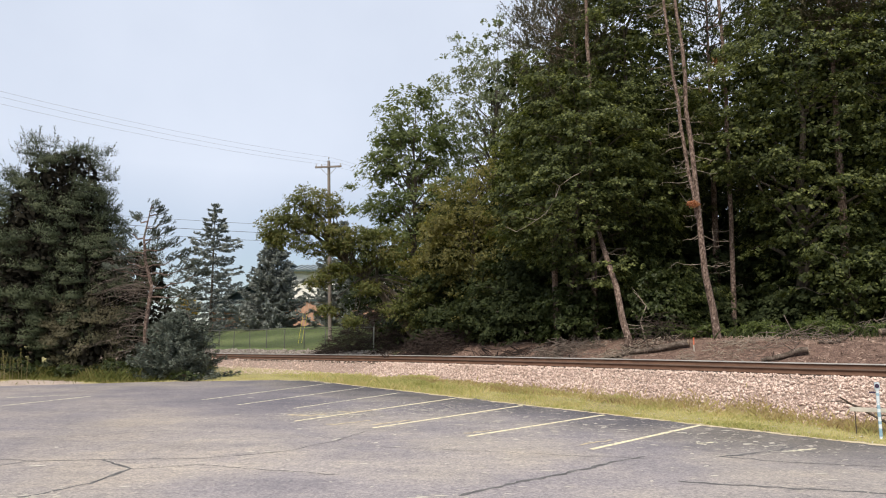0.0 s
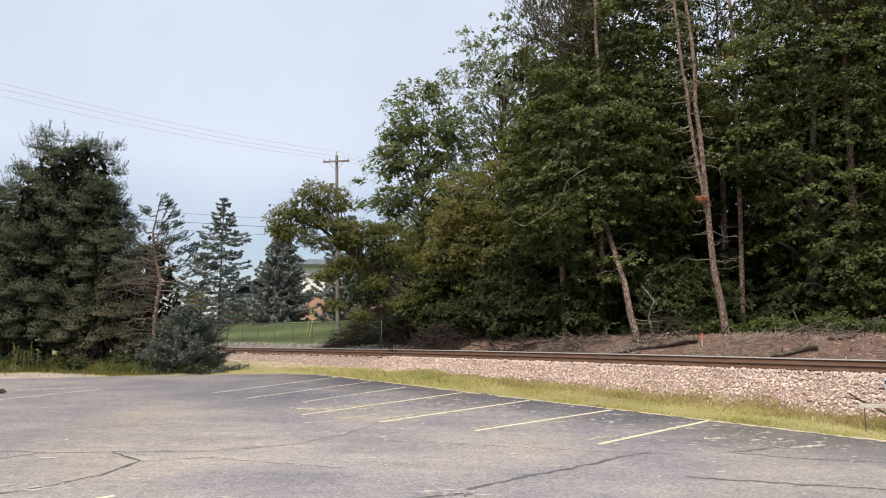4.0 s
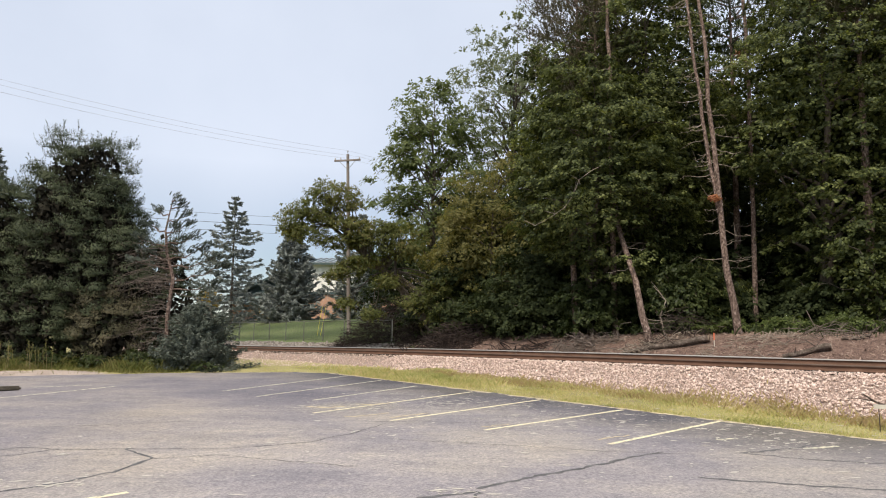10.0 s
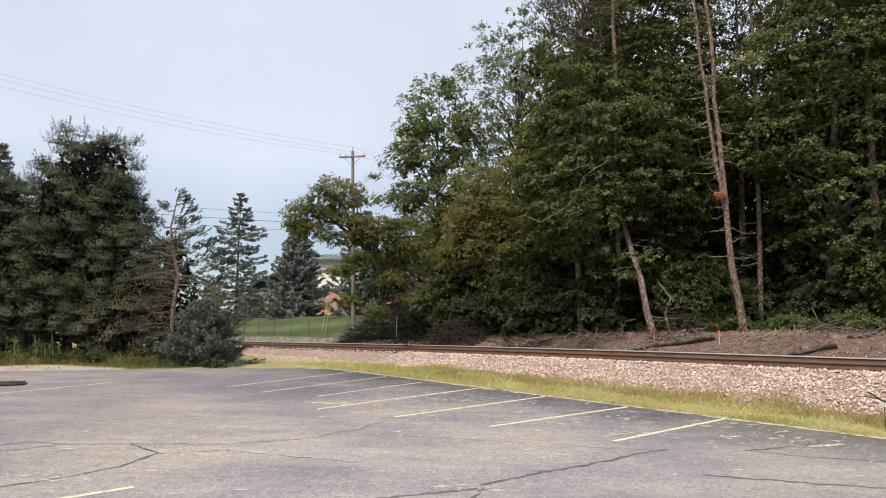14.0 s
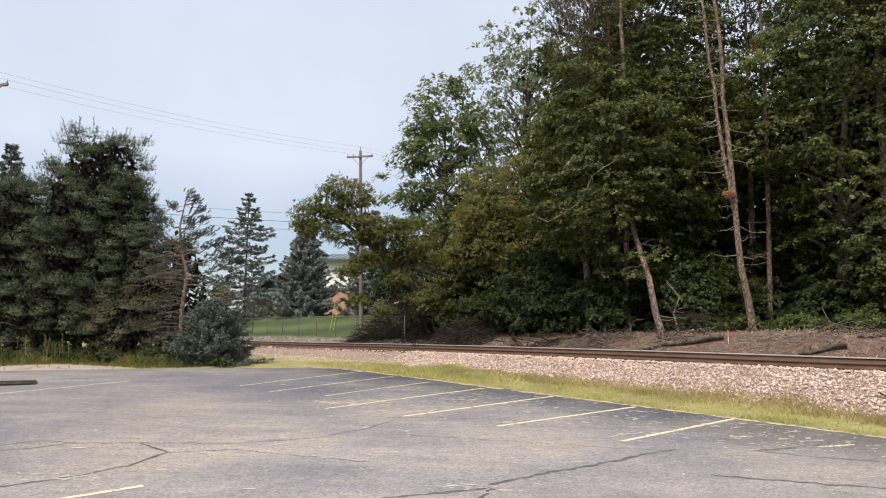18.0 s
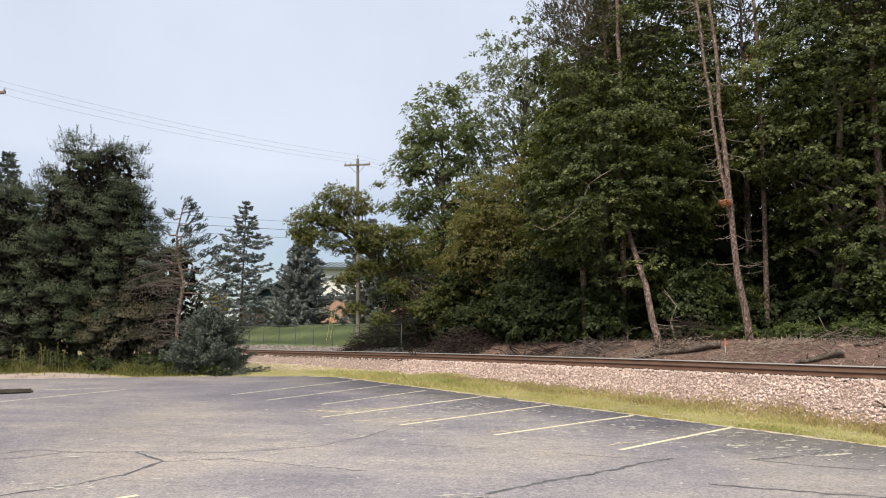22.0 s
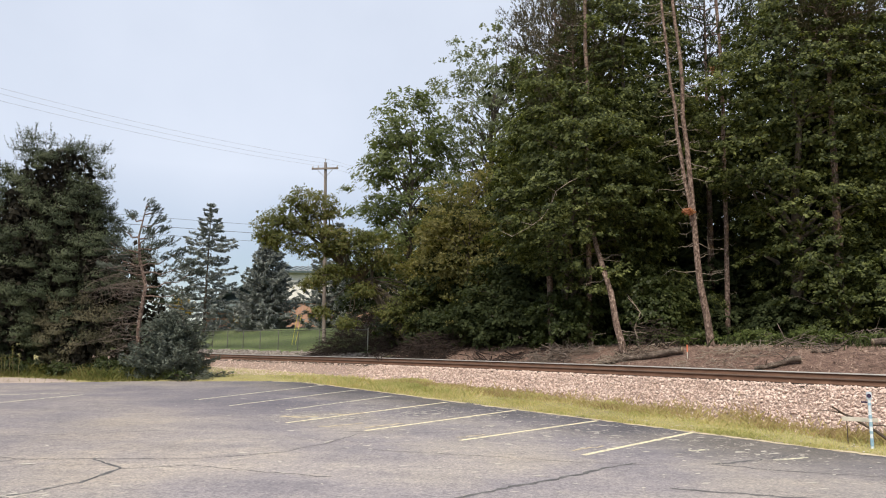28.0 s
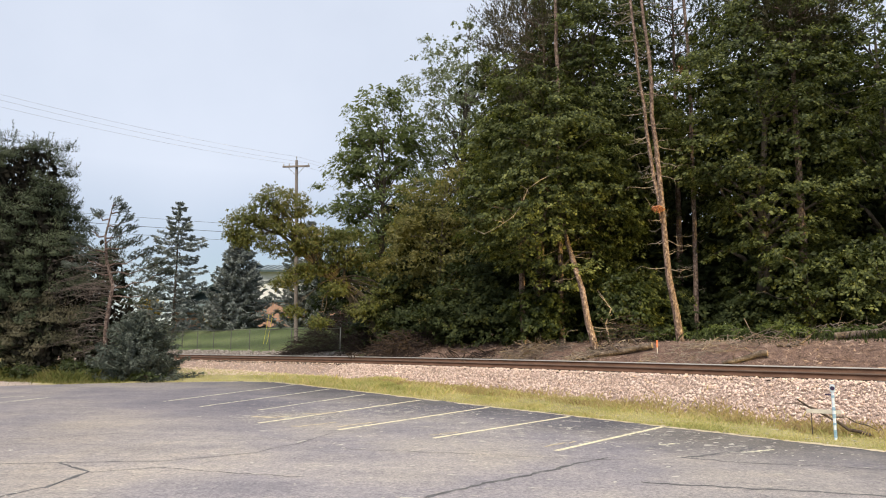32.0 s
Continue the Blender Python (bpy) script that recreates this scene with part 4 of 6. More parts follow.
def stones(rng, pos, size):
    """Angular stones: cubes pulled out of shape, each turned its own way."""
    n = len(pos)
    base = np.array([(-1, -1, -1), (1, -1, -1), (1, 1, -1), (-1, 1, -1), (-1, -1, 1), (1, -1, 1), (1, 1, 1), (-1, 1, 1)], float) * 0.5
    v = base[None] * rng.uniform(0.5, 1.0, (n, 1, 3)) + rng.uniform(-0.16, 0.16, (n, 8, 3))
    v = v * size[:, None, None]
    q = unit(rng.normal(size=(n, 4)))
    w, x, y, z = q.T
    R = np.stack([1 - 2 * (y * y + z * z), 2 * (x * y - z * w), 2 * (x * z + y * w), 2 * (x * y + z * w), 1 - 2 * (x * x + z * z), 2 * (y * z - x * w), 2 * (x * z - y * w), 2 * (y * z + x * w), 1 - 2 * (x * x + y * y)], 1).reshape(n, 3, 3)
    v = np.einsum("nij,nkj->nki", R, v) + pos[:, None, :]
    f = np.array([(0, 3, 2, 1), (4, 5, 6, 7), (0, 1, 5, 4), (1, 2, 6, 5), (2, 3, 7, 6), (3, 0, 4, 7)])
    return v.reshape(-1, 3), (f[None] + 8 * np.arange(n)[:, None, None]).reshape(-1, 4)


def build_ballast(track):
    rng = np.random.default_rng(21)
    n = 54000
    s = np.where(rng.random(n) < 0.78, rng.uniform(-6, 20, n), rng.uniform(20, 52, n))
    q = -1.62 - rng.random(n) * np.where(s > 18, 6.8, 5.2)
    x, y = from_track(s, q)
    z = np.maximum(shoulder(s, q), ground_np(x, y) + 0.01) * 1.0
    keep = (q > ballast_foot(s) + rng.normal(0, 0.15, n)) & (s > 11) | (s < 15) & (shoulder(s, q) > ground_np(x, y) - 0.10 - 0.40 * smooth(8, 17, s) - rng.exponential(0.05, n))
    size = rng.gamma(6.0, 0.0063, n).clip(0.026, 0.085)
    p = np.column_stack([x, y, z - 0.02 + rng.uniform(-0.03, 0.025, n)])[keep]
    v, f = stones(rng, p, size[keep])
    put("ballast_stones", np_mesh("ballast_stones", v, f, M_STONE), track, "loose angular pinkish grey ballast stones", kind="stuff")
    n = 5200
    s, q = rng.uniform(-14, 60, n), np.where(rng.random(n) < 0.5, rng.uniform(-1.38, -0.12, n), rng.uniform(0.15, 1.6, n))
    x, y = from_track(s, q)
    size = rng.gamma(7.0, 0.0125, n).clip(0.05, 0.17)
    v, f = stones(rng, np.column_stack([x, y, shoulder(s, q) - 0.045]), size)
    put("crib_stones", np_mesh("crib_stones", v, f, M_GREYSTONE), track, "grey ballast between the sleepers", kind="stuff")
    n = 7000
    s, q = rng.uniform(25, 62, n), rng.uniform(1.2, 3.4, n)
    x, y = from_track(s, q)
    size = rng.gamma(5.0, 0.019, n).clip(0.05, 0.24)
    v, f = stones(rng, np.column_stack([x, y, ground_np(x, y) + size * 0.1]), size)
    put("bank_stones", np_mesh("bank_stones", v, f, M_GREYSTONE), track, "pale rubble on the far bank", kind="stuff")


def blades(rng, x, y, height, width, lean=0.35, z=None):
    n = len(x)
    z = ground_np(x, y) if z is None else z
    th = rng.uniform(0, 6.283, n)
    h = height * rng.uniform(0.45, 1.3, n)
    off = rng.normal(0, lean, (n, 2)) * h[:, None]
    w = width * rng.uniform(0.6, 1.3, n)
    c, s_ = np.cos(th) * w, np.sin(th) * w
    b0 = np.column_stack([x - c, y - s_, z - 0.02])
    b1 = np.column_stack([x + c, y + s_, z - 0.02])
    m1 = np.column_stack([x + c * 0.6 + off[:, 0] * 0.4, y + s_ * 0.6 + off[:, 1] * 0.4, z + h * 0.6])
    t = np.column_stack([x + off[:, 0], y + off[:, 1], z + h])
    v = np.stack([b0, b1, m1, t], 1).reshape(-1, 3)
    return v, np.arange(4 * n).reshape(n, 4)


def build_grass():
    rng = np.random.default_rng(33)
    # verge between the asphalt and the ballast
    n = 230000
    s = np.where(rng.random(n) < 0.75, rng.uniform(-6, 16, n), rng.uniform(16, 45, n))
    q = rng.uniform(-10.8, -2.4, n)
    x, y = from_track(s, q)
    g = ground_np(x, y)
    clump = np.sin(x * 2.3 + 1.3 * np.sin(y * 1.1)) * np.sin(y * 1.9 + x * 0.4)
    keep = ~in_lot(x, y, 0.05 + 0.12 * np.abs(np.sin(x * 3.1) * np.sin(x * 1.3 + 1))) & ((s > 14) | (shoulder(s, q) < g - 0.02 - 0.42 * smooth(8, 17, s) + 0.07 * clump)) & (rng.random(n) < 0.66 + 0.4 * clump) & ((s < 11) | (q < ballast_foot(s) + 0.3 * clump))
    x, y, s, clump = x[keep], y[keep], s[keep], clump[keep]
    tall = 0.036 + 0.045 * clump.clip(0, 1) + 0.02 * smooth(13, 16, s) * (1 - smooth(20, 25, s)) + 0.09 * smooth(-5.6, -4.0, to_track(x, y)[1])
    tall = tall * (1 - 0.55 * smooth(14, 19, s))
    v, f = blades(rng, x, y, tall, 0.0075, 0.55)
    put("verge_grass", np_mesh("verge_grass", v, f, F_GRASS), None, "yellowing short grass on the verge beside the ballast", "grass", kind="stuff")
    n = 9000
    s, q = rng.normal(14.2, 2.2, n), rng.normal(-6.0, 0.8, n)
    x, y = from_track(s, q)
    keep = ~in_lot(x, y, 0.0) & (np.sin(x * 2.9 + np.sin(y * 2.3)) > -0.5)
    x, y = x[keep], y[keep]
    v, f = blades(rng, x, y, np.full(len(x), 0.17), 0.008, 0.5, np.maximum(ground_np(x, y), shoulder(*to_track(x, y)) - 0.05))
    put("tufted_grass", np_mesh("tufted_grass", v, f, F_GRASS), None, "tufts of taller yellow-green grass at the bend of the verge", "grass", kind="stuff")
    # dry seeding grass where the ballast runs out into the verge
    n = 90000
    s = np.where(rng.random(n) < 0.75, rng.uniform(-6, 16, n), rng.uniform(16, 45, n))
    q = rng.uniform(-6.8, -2.2, n)
    x, y = from_track(s, q)
    d = shoulder(s, q) - ground_np(x, y) + 0.06 + 0.40 * smooth(8, 17, s) + 0.5 * smooth(15, 21, s) - 0.08 * np.sin(s * 0.9) * np.sin(s * 0.37 + 1) - 0.05 * np.sin(x * 2.7) * np.sin(y * 2.2)
    keep = (np.abs(d + rng.normal(0, 0.07, n)) < 0.17) & (s < 15) & ~in_lot(x, y, 0.0) & (rng.random(n) < 0.75 + 0.35 * np.sin(s * 1.7 + 2 * np.sin(s * 0.5)))
    x, y, s, q = x[keep], y[keep], s[keep], q[keep]
    v, f = blades(rng, x, y, np.full(len(x), 0.15), 0.007, 0.5, np.maximum(ground_np(x, y), shoulder(s, q)))
    put("dry_grass", np_mesh("dry_grass", v, f, F_DRYGRASS), None, "tan seeding grass along the foot of the ballast", "grass", kind="stuff")
    # rank growth in front of the pines
    n = 110000
    x = rng.uniform(-30, -8.5, n)
    y = rng.uniform(19, 35, n)
    edge = np.interp(x, [-44, -24, -10.8, -6.6], [16.5, 22.9, 27.7, 28.5])
    d = y - edge
    keep = (d > 0.05) & (d < 6.5) & (x < -11) & ((d > 2.9 * smooth(-13.2, -16.2, x) + 0.5 * np.sin(x * 1.7)) | (rng.random(n) < 0.03))
    x, y, d = x[keep], y[keep], d[keep]
    tall = 0.09 + 0.36 * smooth(0.3, 1.6, d - 2.9 * smooth(-13.2, -16.2, x)) * (0.4 + 0.6 * rng.random(len(x))) * (1 - 0.8 * smooth(-12.5, -10, x))
    v, f = blades(rng, x, y, tall, 0.0085, 0.45)
    put("rank_grass", np_mesh("rank_grass", v, f, F_TALLGRASS), None, "tall uncut grass at the foot of the pines", "grass", kind="stuff")
    # green fringe along the woods
    n = 12000
    s, q = rng.uniform(-10, 24, n), rng.normal(5.8, 0.6, n)
    x, y = from_track(s, q)
    v, f = blades(rng, x, y, np.full(n, 0.32), 0.02)
    put("fringe_grass", np_mesh("fringe_grass", v, f, F_SHRUB), None, "green undergrowth along the edge of the woods", "undergrowth", kind="stuff")
    # twigs and chips strewn on the cleared bank
    n = 28000
    s, q = rng.uniform(-16, 25, n), rng.uniform(1.3, 5.4, n)
    x, y = from_track(s, q)
    ln = rng.gamma(1.2, 0.075, n).clip(0.025, 0.9)
    al = np.column_stack([rng.normal(size=(n, 2)), rng.normal(0, 0.16, n)])
    v, f = leaf_quads(rng, np.column_stack([x, y, ground_np(x, y) + 0.03]), np.tile([0.0, -0.4, 1], (n, 1)) + rng.normal(0, 0.3, (n, 3)), al, ln, (ln * 0.18).clip(0.014, 0.05), 0.5)
    put("wood_litter", np_mesh("wood_litter", v, f, F_LITTER), None, "brown twigs and wood chips strewn on the cleared bank", "litter", kind="stuff")


build_markings()
build_wheel_stops()
TRACK = build_track()
build_ballast(TRACK)
build_grass()


# ---- poles, wires, fence ----
def utility_pole(x, y, top, arm_turn, label, lean=0.0):
    z0 = gz(x, y)
    h = top - z0
    root = thing("utility_pole", x, y, z0, label, "utility pole", "utility poles", rz=arm_turn)
    root.matrix_basis = pose(x, y, z0, 0, lean, arm_turn)
    tb = Tubes()
    tb.add([(0, 0, -0.4), (0, 0, h * 0.5), (0, 0, h)], [0.155, 0.135, 0.105], 12)
    tb.add([(0, 0, h), (0, 0, h + 0.01)], [0.105, 0.001], 12)
    put("shaft", tb.mesh("shaft", M_POLE), root)
    arm = part("crossarm", box((2.0, 0.10, 0.13), (0, -0.16, h - 0.5), 0.012), M_POLE, root, "weathered timber crossarm")
    for sx_ in (-1, 1):
        tb = Tubes()
        tb.add([(sx_ * 0.62, -0.16, h - 0.54), (0, -0.13, h - 1.2)], [0.018, 0.018], 5)
        put("brace", tb.mesh("brace", M_STEEL), root)
    for k in (-0.92, -0.5, 0.92):
        tb = Tubes()
        tb.add([(k, -0.16, h - 0.44), (k, -0.16, h - 0.38), (k, -0.16, h - 0.34), (k, -0.16, h - 0.27)], [0.02, 0.06, 0.04, 0.035], 8)
        put("insulator", tb.mesh("insulator", M_WIRE), arm, "small grey insulator")
    tb = Tubes()
    tb.add([(0, 0, h), (0, 0, h + 0.16), (0, 0, h + 0.2), (0, 0, h + 0.3)], [0.02, 0.02, 0.06, 0.035], 8)
    put("insulator", tb.mesh("insulator", M_WIRE), root, "pole-top insulator")
    m = root.matrix_basis
    ends = [m @ Vector((k, -0.16, h - 0.27)) for k in (-0.92, 0.92)] + [m @ Vector((0.0, 0.0, h + 0.3)), m @ Vector((0.0, -0.2, h - 0.36))]
    return root, ends


def wire(name, a, b, sag, r, mat, label, n=24):
    tb = Tubes()
    tb.add(curve_pts(a, b, n, -sag), np.full(n, r), 5)
    put(name, tb.mesh(name, mat), None, label, "wire", "overhead wires")


P_FAR, E_FAR = utility_pole(-8.17, 50.5, 16.0, -4, "weathered wooden utility pole with one crossarm behind the fence", -1.7)
P_NEAR, E_NEAR = utility_pole(-22.95, 31.0, 14.35, -15, "weathered wooden utility pole beside the pines")
P_LEFT, E_LEFT = utility_pole(-38.0, 5.0, 14.0, -45, "weathered wooden utility pole further along the line")
P_NEXT, E_NEXT = utility_pole(16.0, 84.0, 19.0, -4, "weathered wooden utility pole beyond the woods")
for a, b, sag in ((E_NEAR, E_FAR, 0.35), (E_LEFT, E_NEAR, 0.4), (E_FAR, E_NEXT, 0.5)):
    for i in (2, 1, 3):
        wire("overhead_wire", a[i], b[i], sag, 0.007, M_WIRE, "thin grey overhead wire between utility poles")
P_BACK1, E_B1 = utility_pole(-62.0, 84.0, 19.5, 80, "utility pole of the far line behind the pines")
P_BACK2, E_B2 = utility_pole(14.0, 92.0, 16.6, 80, "utility pole of the far line behind the woods")
for k, (za, zb, r) in enumerate(((0.0, 0.0, 0.02), (-1.2, -1.0, 0.03), (-2.3, -2.0, 0.02))):
    a, b = Vector(E_B1[2]) + Vector((0, 0, za)), Vector(E_B2[2]) + Vector((0, 0, zb))
    wire("far_cable", a, b, 0.6, r, M_CABLE, "dark cable of the far line crossing the sky", 30)


def build_fence():
    a, b = np.array([-4.3, 43.4]), np.array([-30.0, 71.2])
    n = 15
    root = thing("chain_link_fence", a[0], a[1], 0.0, "low dulled chain-link fence round the lawn", "fence")
    d = unit(b - a)
    L_ = np.linalg.norm(b - a)
    H = 1.45
    tops = []
    for i in range(n):
        p = (b - a) * i / (n - 1)
        z = gz(*(a + p))
        tb = Tubes()
        tb.add([(p[0], p[1], z - 0.2), (p[0], p[1], z + H), (p[0], p[1], z + H + 0.03)], [0.035, 0.035, 0.01], 7)
        put("post", tb.mesh("post", M_STEEL if i == 0 else M_FENCE_DARK), root)
        tops.append((p[0], p[1], z + H - 0.03))
    tb = Tubes()
    tb.add(tops, np.full(n, 0.026), 6)
    put("top_rail", tb.mesh("top_rail", M_FENCE_DARK), root)
    tb = Tubes()
    step = 0.14
    for k in np.arange(-H, L_, step):
        for sg in (1, -1):
            u = np.array([k, k + H]) if sg > 0 else np.array([k + H, k])
            w = np.array([0.04, H - 0.04])
            ok = np.clip(u, 0, L_)
            w = w + (ok - u) * (w[1] - w[0]) / (u[1] - u[0])
            px = a[:, None] + d[:, None] * ok
            z = ground_np(px[0], px[1]) + w
            tb.add(np.column_stack([px[0] - a[0], px[1] - a[1], z]), [0.0045, 0.0045], 3)
    put("mesh_wire", tb.mesh("mesh_wire", M_FENCE_DARK), root, "diagonal woven wire")


def build_guys():
    for k, (foot, top) in enumerate((((-10.85, 52.3), (-10.45, 52.0, 4.65)), ((-10.58, 52.2), (-10.15, 51.9, 4.65)))):
        tb = Tubes()
        tb.add([(*foot, gz(*foot) - 0.05), top], [0.014, 0.014], 8)
        root = thing("guy_wire", 0, 0, 0, "guy wire with a bright yellow plastic guard", "guy wire", "guy wires")
        put("guard", tb.mesh("guard", M_YELLOW), root, "bright yellow guard")
        tb = Tubes()
        tb.add([top, (-8.4, 50.4, 14.9 - k * 0.4)], [0.007, 0.007], 5)
        put("wire", tb.mesh("wire", M_WIRE), root)


build_fence()
build_guys()


# ---- the building beyond the lawn ----
def build_building():
    x0, x1, y0, y1 = -21.0, 3.0, 95.0, 112.0
    zb = gz(-12, 95) - 0.3
    root = thing("brick_hall", 0, 0, 0, "distant brick hall with white upper walls and a dark metal roof", "building")
    part("brick_wall", box((x1 - x0, y1 - y0, 8.3 - zb), ((x0 + x1) / 2, (y0 + y1) / 2, (8.3 + zb) / 2)), M_BRICK, root, "orange brick lower wall")
    part("upper_wall", box((x1 - x0 - 0.3, y1 - y0 - 0.3, 4.4), ((x0 + x1) / 2, (y0 + y1) / 2, 10.5)), M_SIDING, root, "white upper wall")
    part("band", box((x1 - x0 + 0.1, 0.25, 0.35), ((x0 + x1) / 2, y0 - 0.05, 8.35)), M_METALROOF, root, "dark band between brick and siding")

    def roof(name, a, b, c, d, seams):
        bm = bmesh.new()
        vs = [bm.verts.new(p) for p in (a, b, c, d)]
        f = bm.faces.new(vs)
        ext = bmesh.ops.extrude_face_region(bm, geom=[f])
        bmesh.ops.translate(bm, vec=(0, 0, -0.25), verts=[v for v in ext["geom"] if isinstance(v, bmesh.types.BMVert)])
        bmesh.ops.recalc_face_normals(bm, faces=bm.faces)
        slab = part(name, bm, M_METALROOF, root, "dark metal roof with pale standing seams")
        for i in range(seams):
            k = (i + 0.5) / seams
            p = Vector(a).lerp(Vector(b), k)
            q = Vector(d).lerp(Vector(c), k)
            tb = Tubes()
            tb.add([p + Vector((0, 0, 0.05)), q + Vector((0, 0, 0.05))], [0.075, 0.075], 4)
            put("seam", tb.mesh("seam", M_SEAM), slab)

    ym = (y0 + y1) / 2
    roof("roof", (x0 - 0.6, y0 - 0.8, 12.5), (x1 + 0.6, y0 - 0.8, 12.5), (x1 + 0.6, ym, 14.2), (x0 - 0.6, ym, 14.2), 30)
    roof("roof", (x0 - 0.6, ym, 14.2), (x1 + 0.6, ym, 14.2), (x1 + 0.6, y1 + 0.8, 12.5), (x0 - 0.6, y1 + 0.8, 12.5), 10)
    part("wing_wall", box((11.5, 12, 8.4 - zb), (-26.9, 103, (8.4 + zb) / 2)), M_BRICK, root, "brick wing wall")
    roof("wing_roof", (-33.0, 95.6, 7.6), (-33.0, 109.6, 7.6), (-21.0, 109.6, 13.6), (-21.0, 95.6, 13.6), 3)
    roof("wing_roof", (-33.4, 95.0, 7.0), (-21.0, 95.0, 7.0), (-21.0, 101.0, 13.6), (-28.0, 101.0, 9.6), 16)
    return root


build_building()


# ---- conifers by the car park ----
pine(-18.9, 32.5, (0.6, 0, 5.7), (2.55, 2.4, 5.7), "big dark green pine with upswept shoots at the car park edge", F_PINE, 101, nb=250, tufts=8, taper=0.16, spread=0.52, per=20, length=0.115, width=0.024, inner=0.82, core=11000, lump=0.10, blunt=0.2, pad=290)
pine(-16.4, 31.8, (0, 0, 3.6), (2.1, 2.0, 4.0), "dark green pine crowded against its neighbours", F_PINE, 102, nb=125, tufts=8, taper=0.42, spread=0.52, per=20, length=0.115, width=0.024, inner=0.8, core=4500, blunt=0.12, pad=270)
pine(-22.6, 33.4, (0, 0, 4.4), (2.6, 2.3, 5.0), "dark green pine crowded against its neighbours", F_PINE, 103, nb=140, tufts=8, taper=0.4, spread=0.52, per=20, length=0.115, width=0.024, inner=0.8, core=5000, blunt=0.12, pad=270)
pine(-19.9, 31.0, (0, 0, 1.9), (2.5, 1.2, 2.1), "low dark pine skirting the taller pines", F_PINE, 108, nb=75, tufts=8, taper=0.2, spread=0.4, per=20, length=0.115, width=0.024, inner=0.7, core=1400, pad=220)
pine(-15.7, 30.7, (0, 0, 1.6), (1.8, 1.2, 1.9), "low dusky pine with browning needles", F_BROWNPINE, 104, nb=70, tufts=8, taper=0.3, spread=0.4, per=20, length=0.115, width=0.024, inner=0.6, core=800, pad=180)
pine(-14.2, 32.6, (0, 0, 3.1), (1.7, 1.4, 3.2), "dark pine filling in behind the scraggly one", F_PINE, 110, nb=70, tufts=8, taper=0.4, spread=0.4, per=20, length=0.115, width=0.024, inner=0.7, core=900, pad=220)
spruce(-26.4, 37.5, 11.7, 3.6, "tall narrow blue-green spruce behind the pines", F_BUSH, 105, layers=34, arms=12, sprays=70, length=0.25, width=0.07, power=0.65)
spruce(-11.2, 29.5, 2.7, 2.05, "young blue-green spruce bush spreading over the grass", F_BUSH, 106, layers=22, arms=21, sprays=150, length=0.14, width=0.034, trunk=0.07, low=0.02, droop=0.08, power=0.45, name="spruce_bush", lump=0.3)


def scraggly_pine():
    """Half-dead pine: bare lower limbs, thin green tufts on top."""
    rng = np.random.default_rng(107)
    x, y = -12.75, 30.0
    z0 = gz(x, y)
    root = thing("scraggly_pine", x, y, z0, "half-dead red-barked pine with bare lower limbs", "tree")
    tb = Tubes()
    stem = np.array([(0, 0, -0.2), (-0.05, 0, 2.2), (0.1, 0, 3.8), (-0.28, 0.1, 4.9), (-0.36, 0, 5.9), (-0.1, 0, 7.4)])
    tb.add(stem, [0.115, 0.1, 0.085, 0.07, 0.045, 0.015], 8)
    for i in range(70):
        dead = Tubes()
        h = rng.uniform(0.9, 5.2)
        th = rng.uniform(2.2, 4.4) if rng.random() < 0.75 else rng.uniform(0, 6.28)
        ln = rng.uniform(0.9, 2.7)
        a = np.array([np.interp(h, stem[:, 2], stem[:, 0]), 0, h])
        e = a + np.array([math.cos(th) * ln, math.sin(th) * ln * 0.7 - 0.3, -rng.uniform(-0.2, 0.75) * ln * 0.5])
        q = curve_pts(a, e, 6, 0.15, 0.05, rng)
        dead.add(q, np.linspace(0.012, 0.003, 6), 4)
        for k in range(11):
            j = rng.integers(2, 6)
            dead.add([q[j], q[j] + rng.normal(0, 0.26, 3) + np.array([0, 0, -0.06])], [0.005, 0.002], 3)
        put("dead_limb", dead.mesh("dead_limb", M_BROWNTWIG), root, "bare brown dead limb")
    P, A = [], []
    for h, th, ln, up in [(3.7, 0.1, 2.2, 0.3), (4.3, -0.1, 2.1, 0.2), (4.6, 0.3, 1.6, 0.45), (3.3, 0.0, 1.9, 0.12), (5.3, 0.2, 1.2, 0.35), (5.8, 0.3, 0.9, 0.5), (6.3, 0.2, 0.8, 0.5), (6.6, 2.9, 0.6, 0.5), (6.9, 0.6, 0.5, 0.5), (5.9, 3.0, 0.9, 0.4), (5.2, 3.3, 1.2, 0.35), (4.7, 2.9, 1.3, 0.3), (4.2, 3.5, 1.5, 0.25), (7.2, 1.2, 0.3, 0.7), (5.5, -0.8, 1.0, 0.5)]:
        a = np.array([np.interp(h, stem[:, 2], stem[:, 0]), 0, h])
        e = a + np.array([math.cos(th) * ln, math.sin(th) * ln, up * ln])
        q = curve_pts(a, e, 6, -0.1, 0.05, rng)
        tb.add(q, np.linspace(0.04, 0.01, 6), 5)
        for _ in range(int(16 + ln * 17)):
            u = rng.choice([0.55, 0.8, 1.0, 1.0]) + rng.normal(0, 0.04)
            p = a + (e - a) * u + rng.normal(0, 0.13, 3) * np.array([1, 1, 0.7])
            P.append(p)
            A.append((e - a) / ln + np.array([0, 0, 0.5]) + rng.normal(0, 0.3, 3))
    v, f = needle_tufts(rng, np.array(P), np.array(A), 30, 0.10, 0.024, 0.22)
    put("trunk", tb.mesh("trunk", M_BARK_PINE), root, "reddish scaly trunk")
    put("crown", np_mesh("crown", v, f, F_BUSH), root)


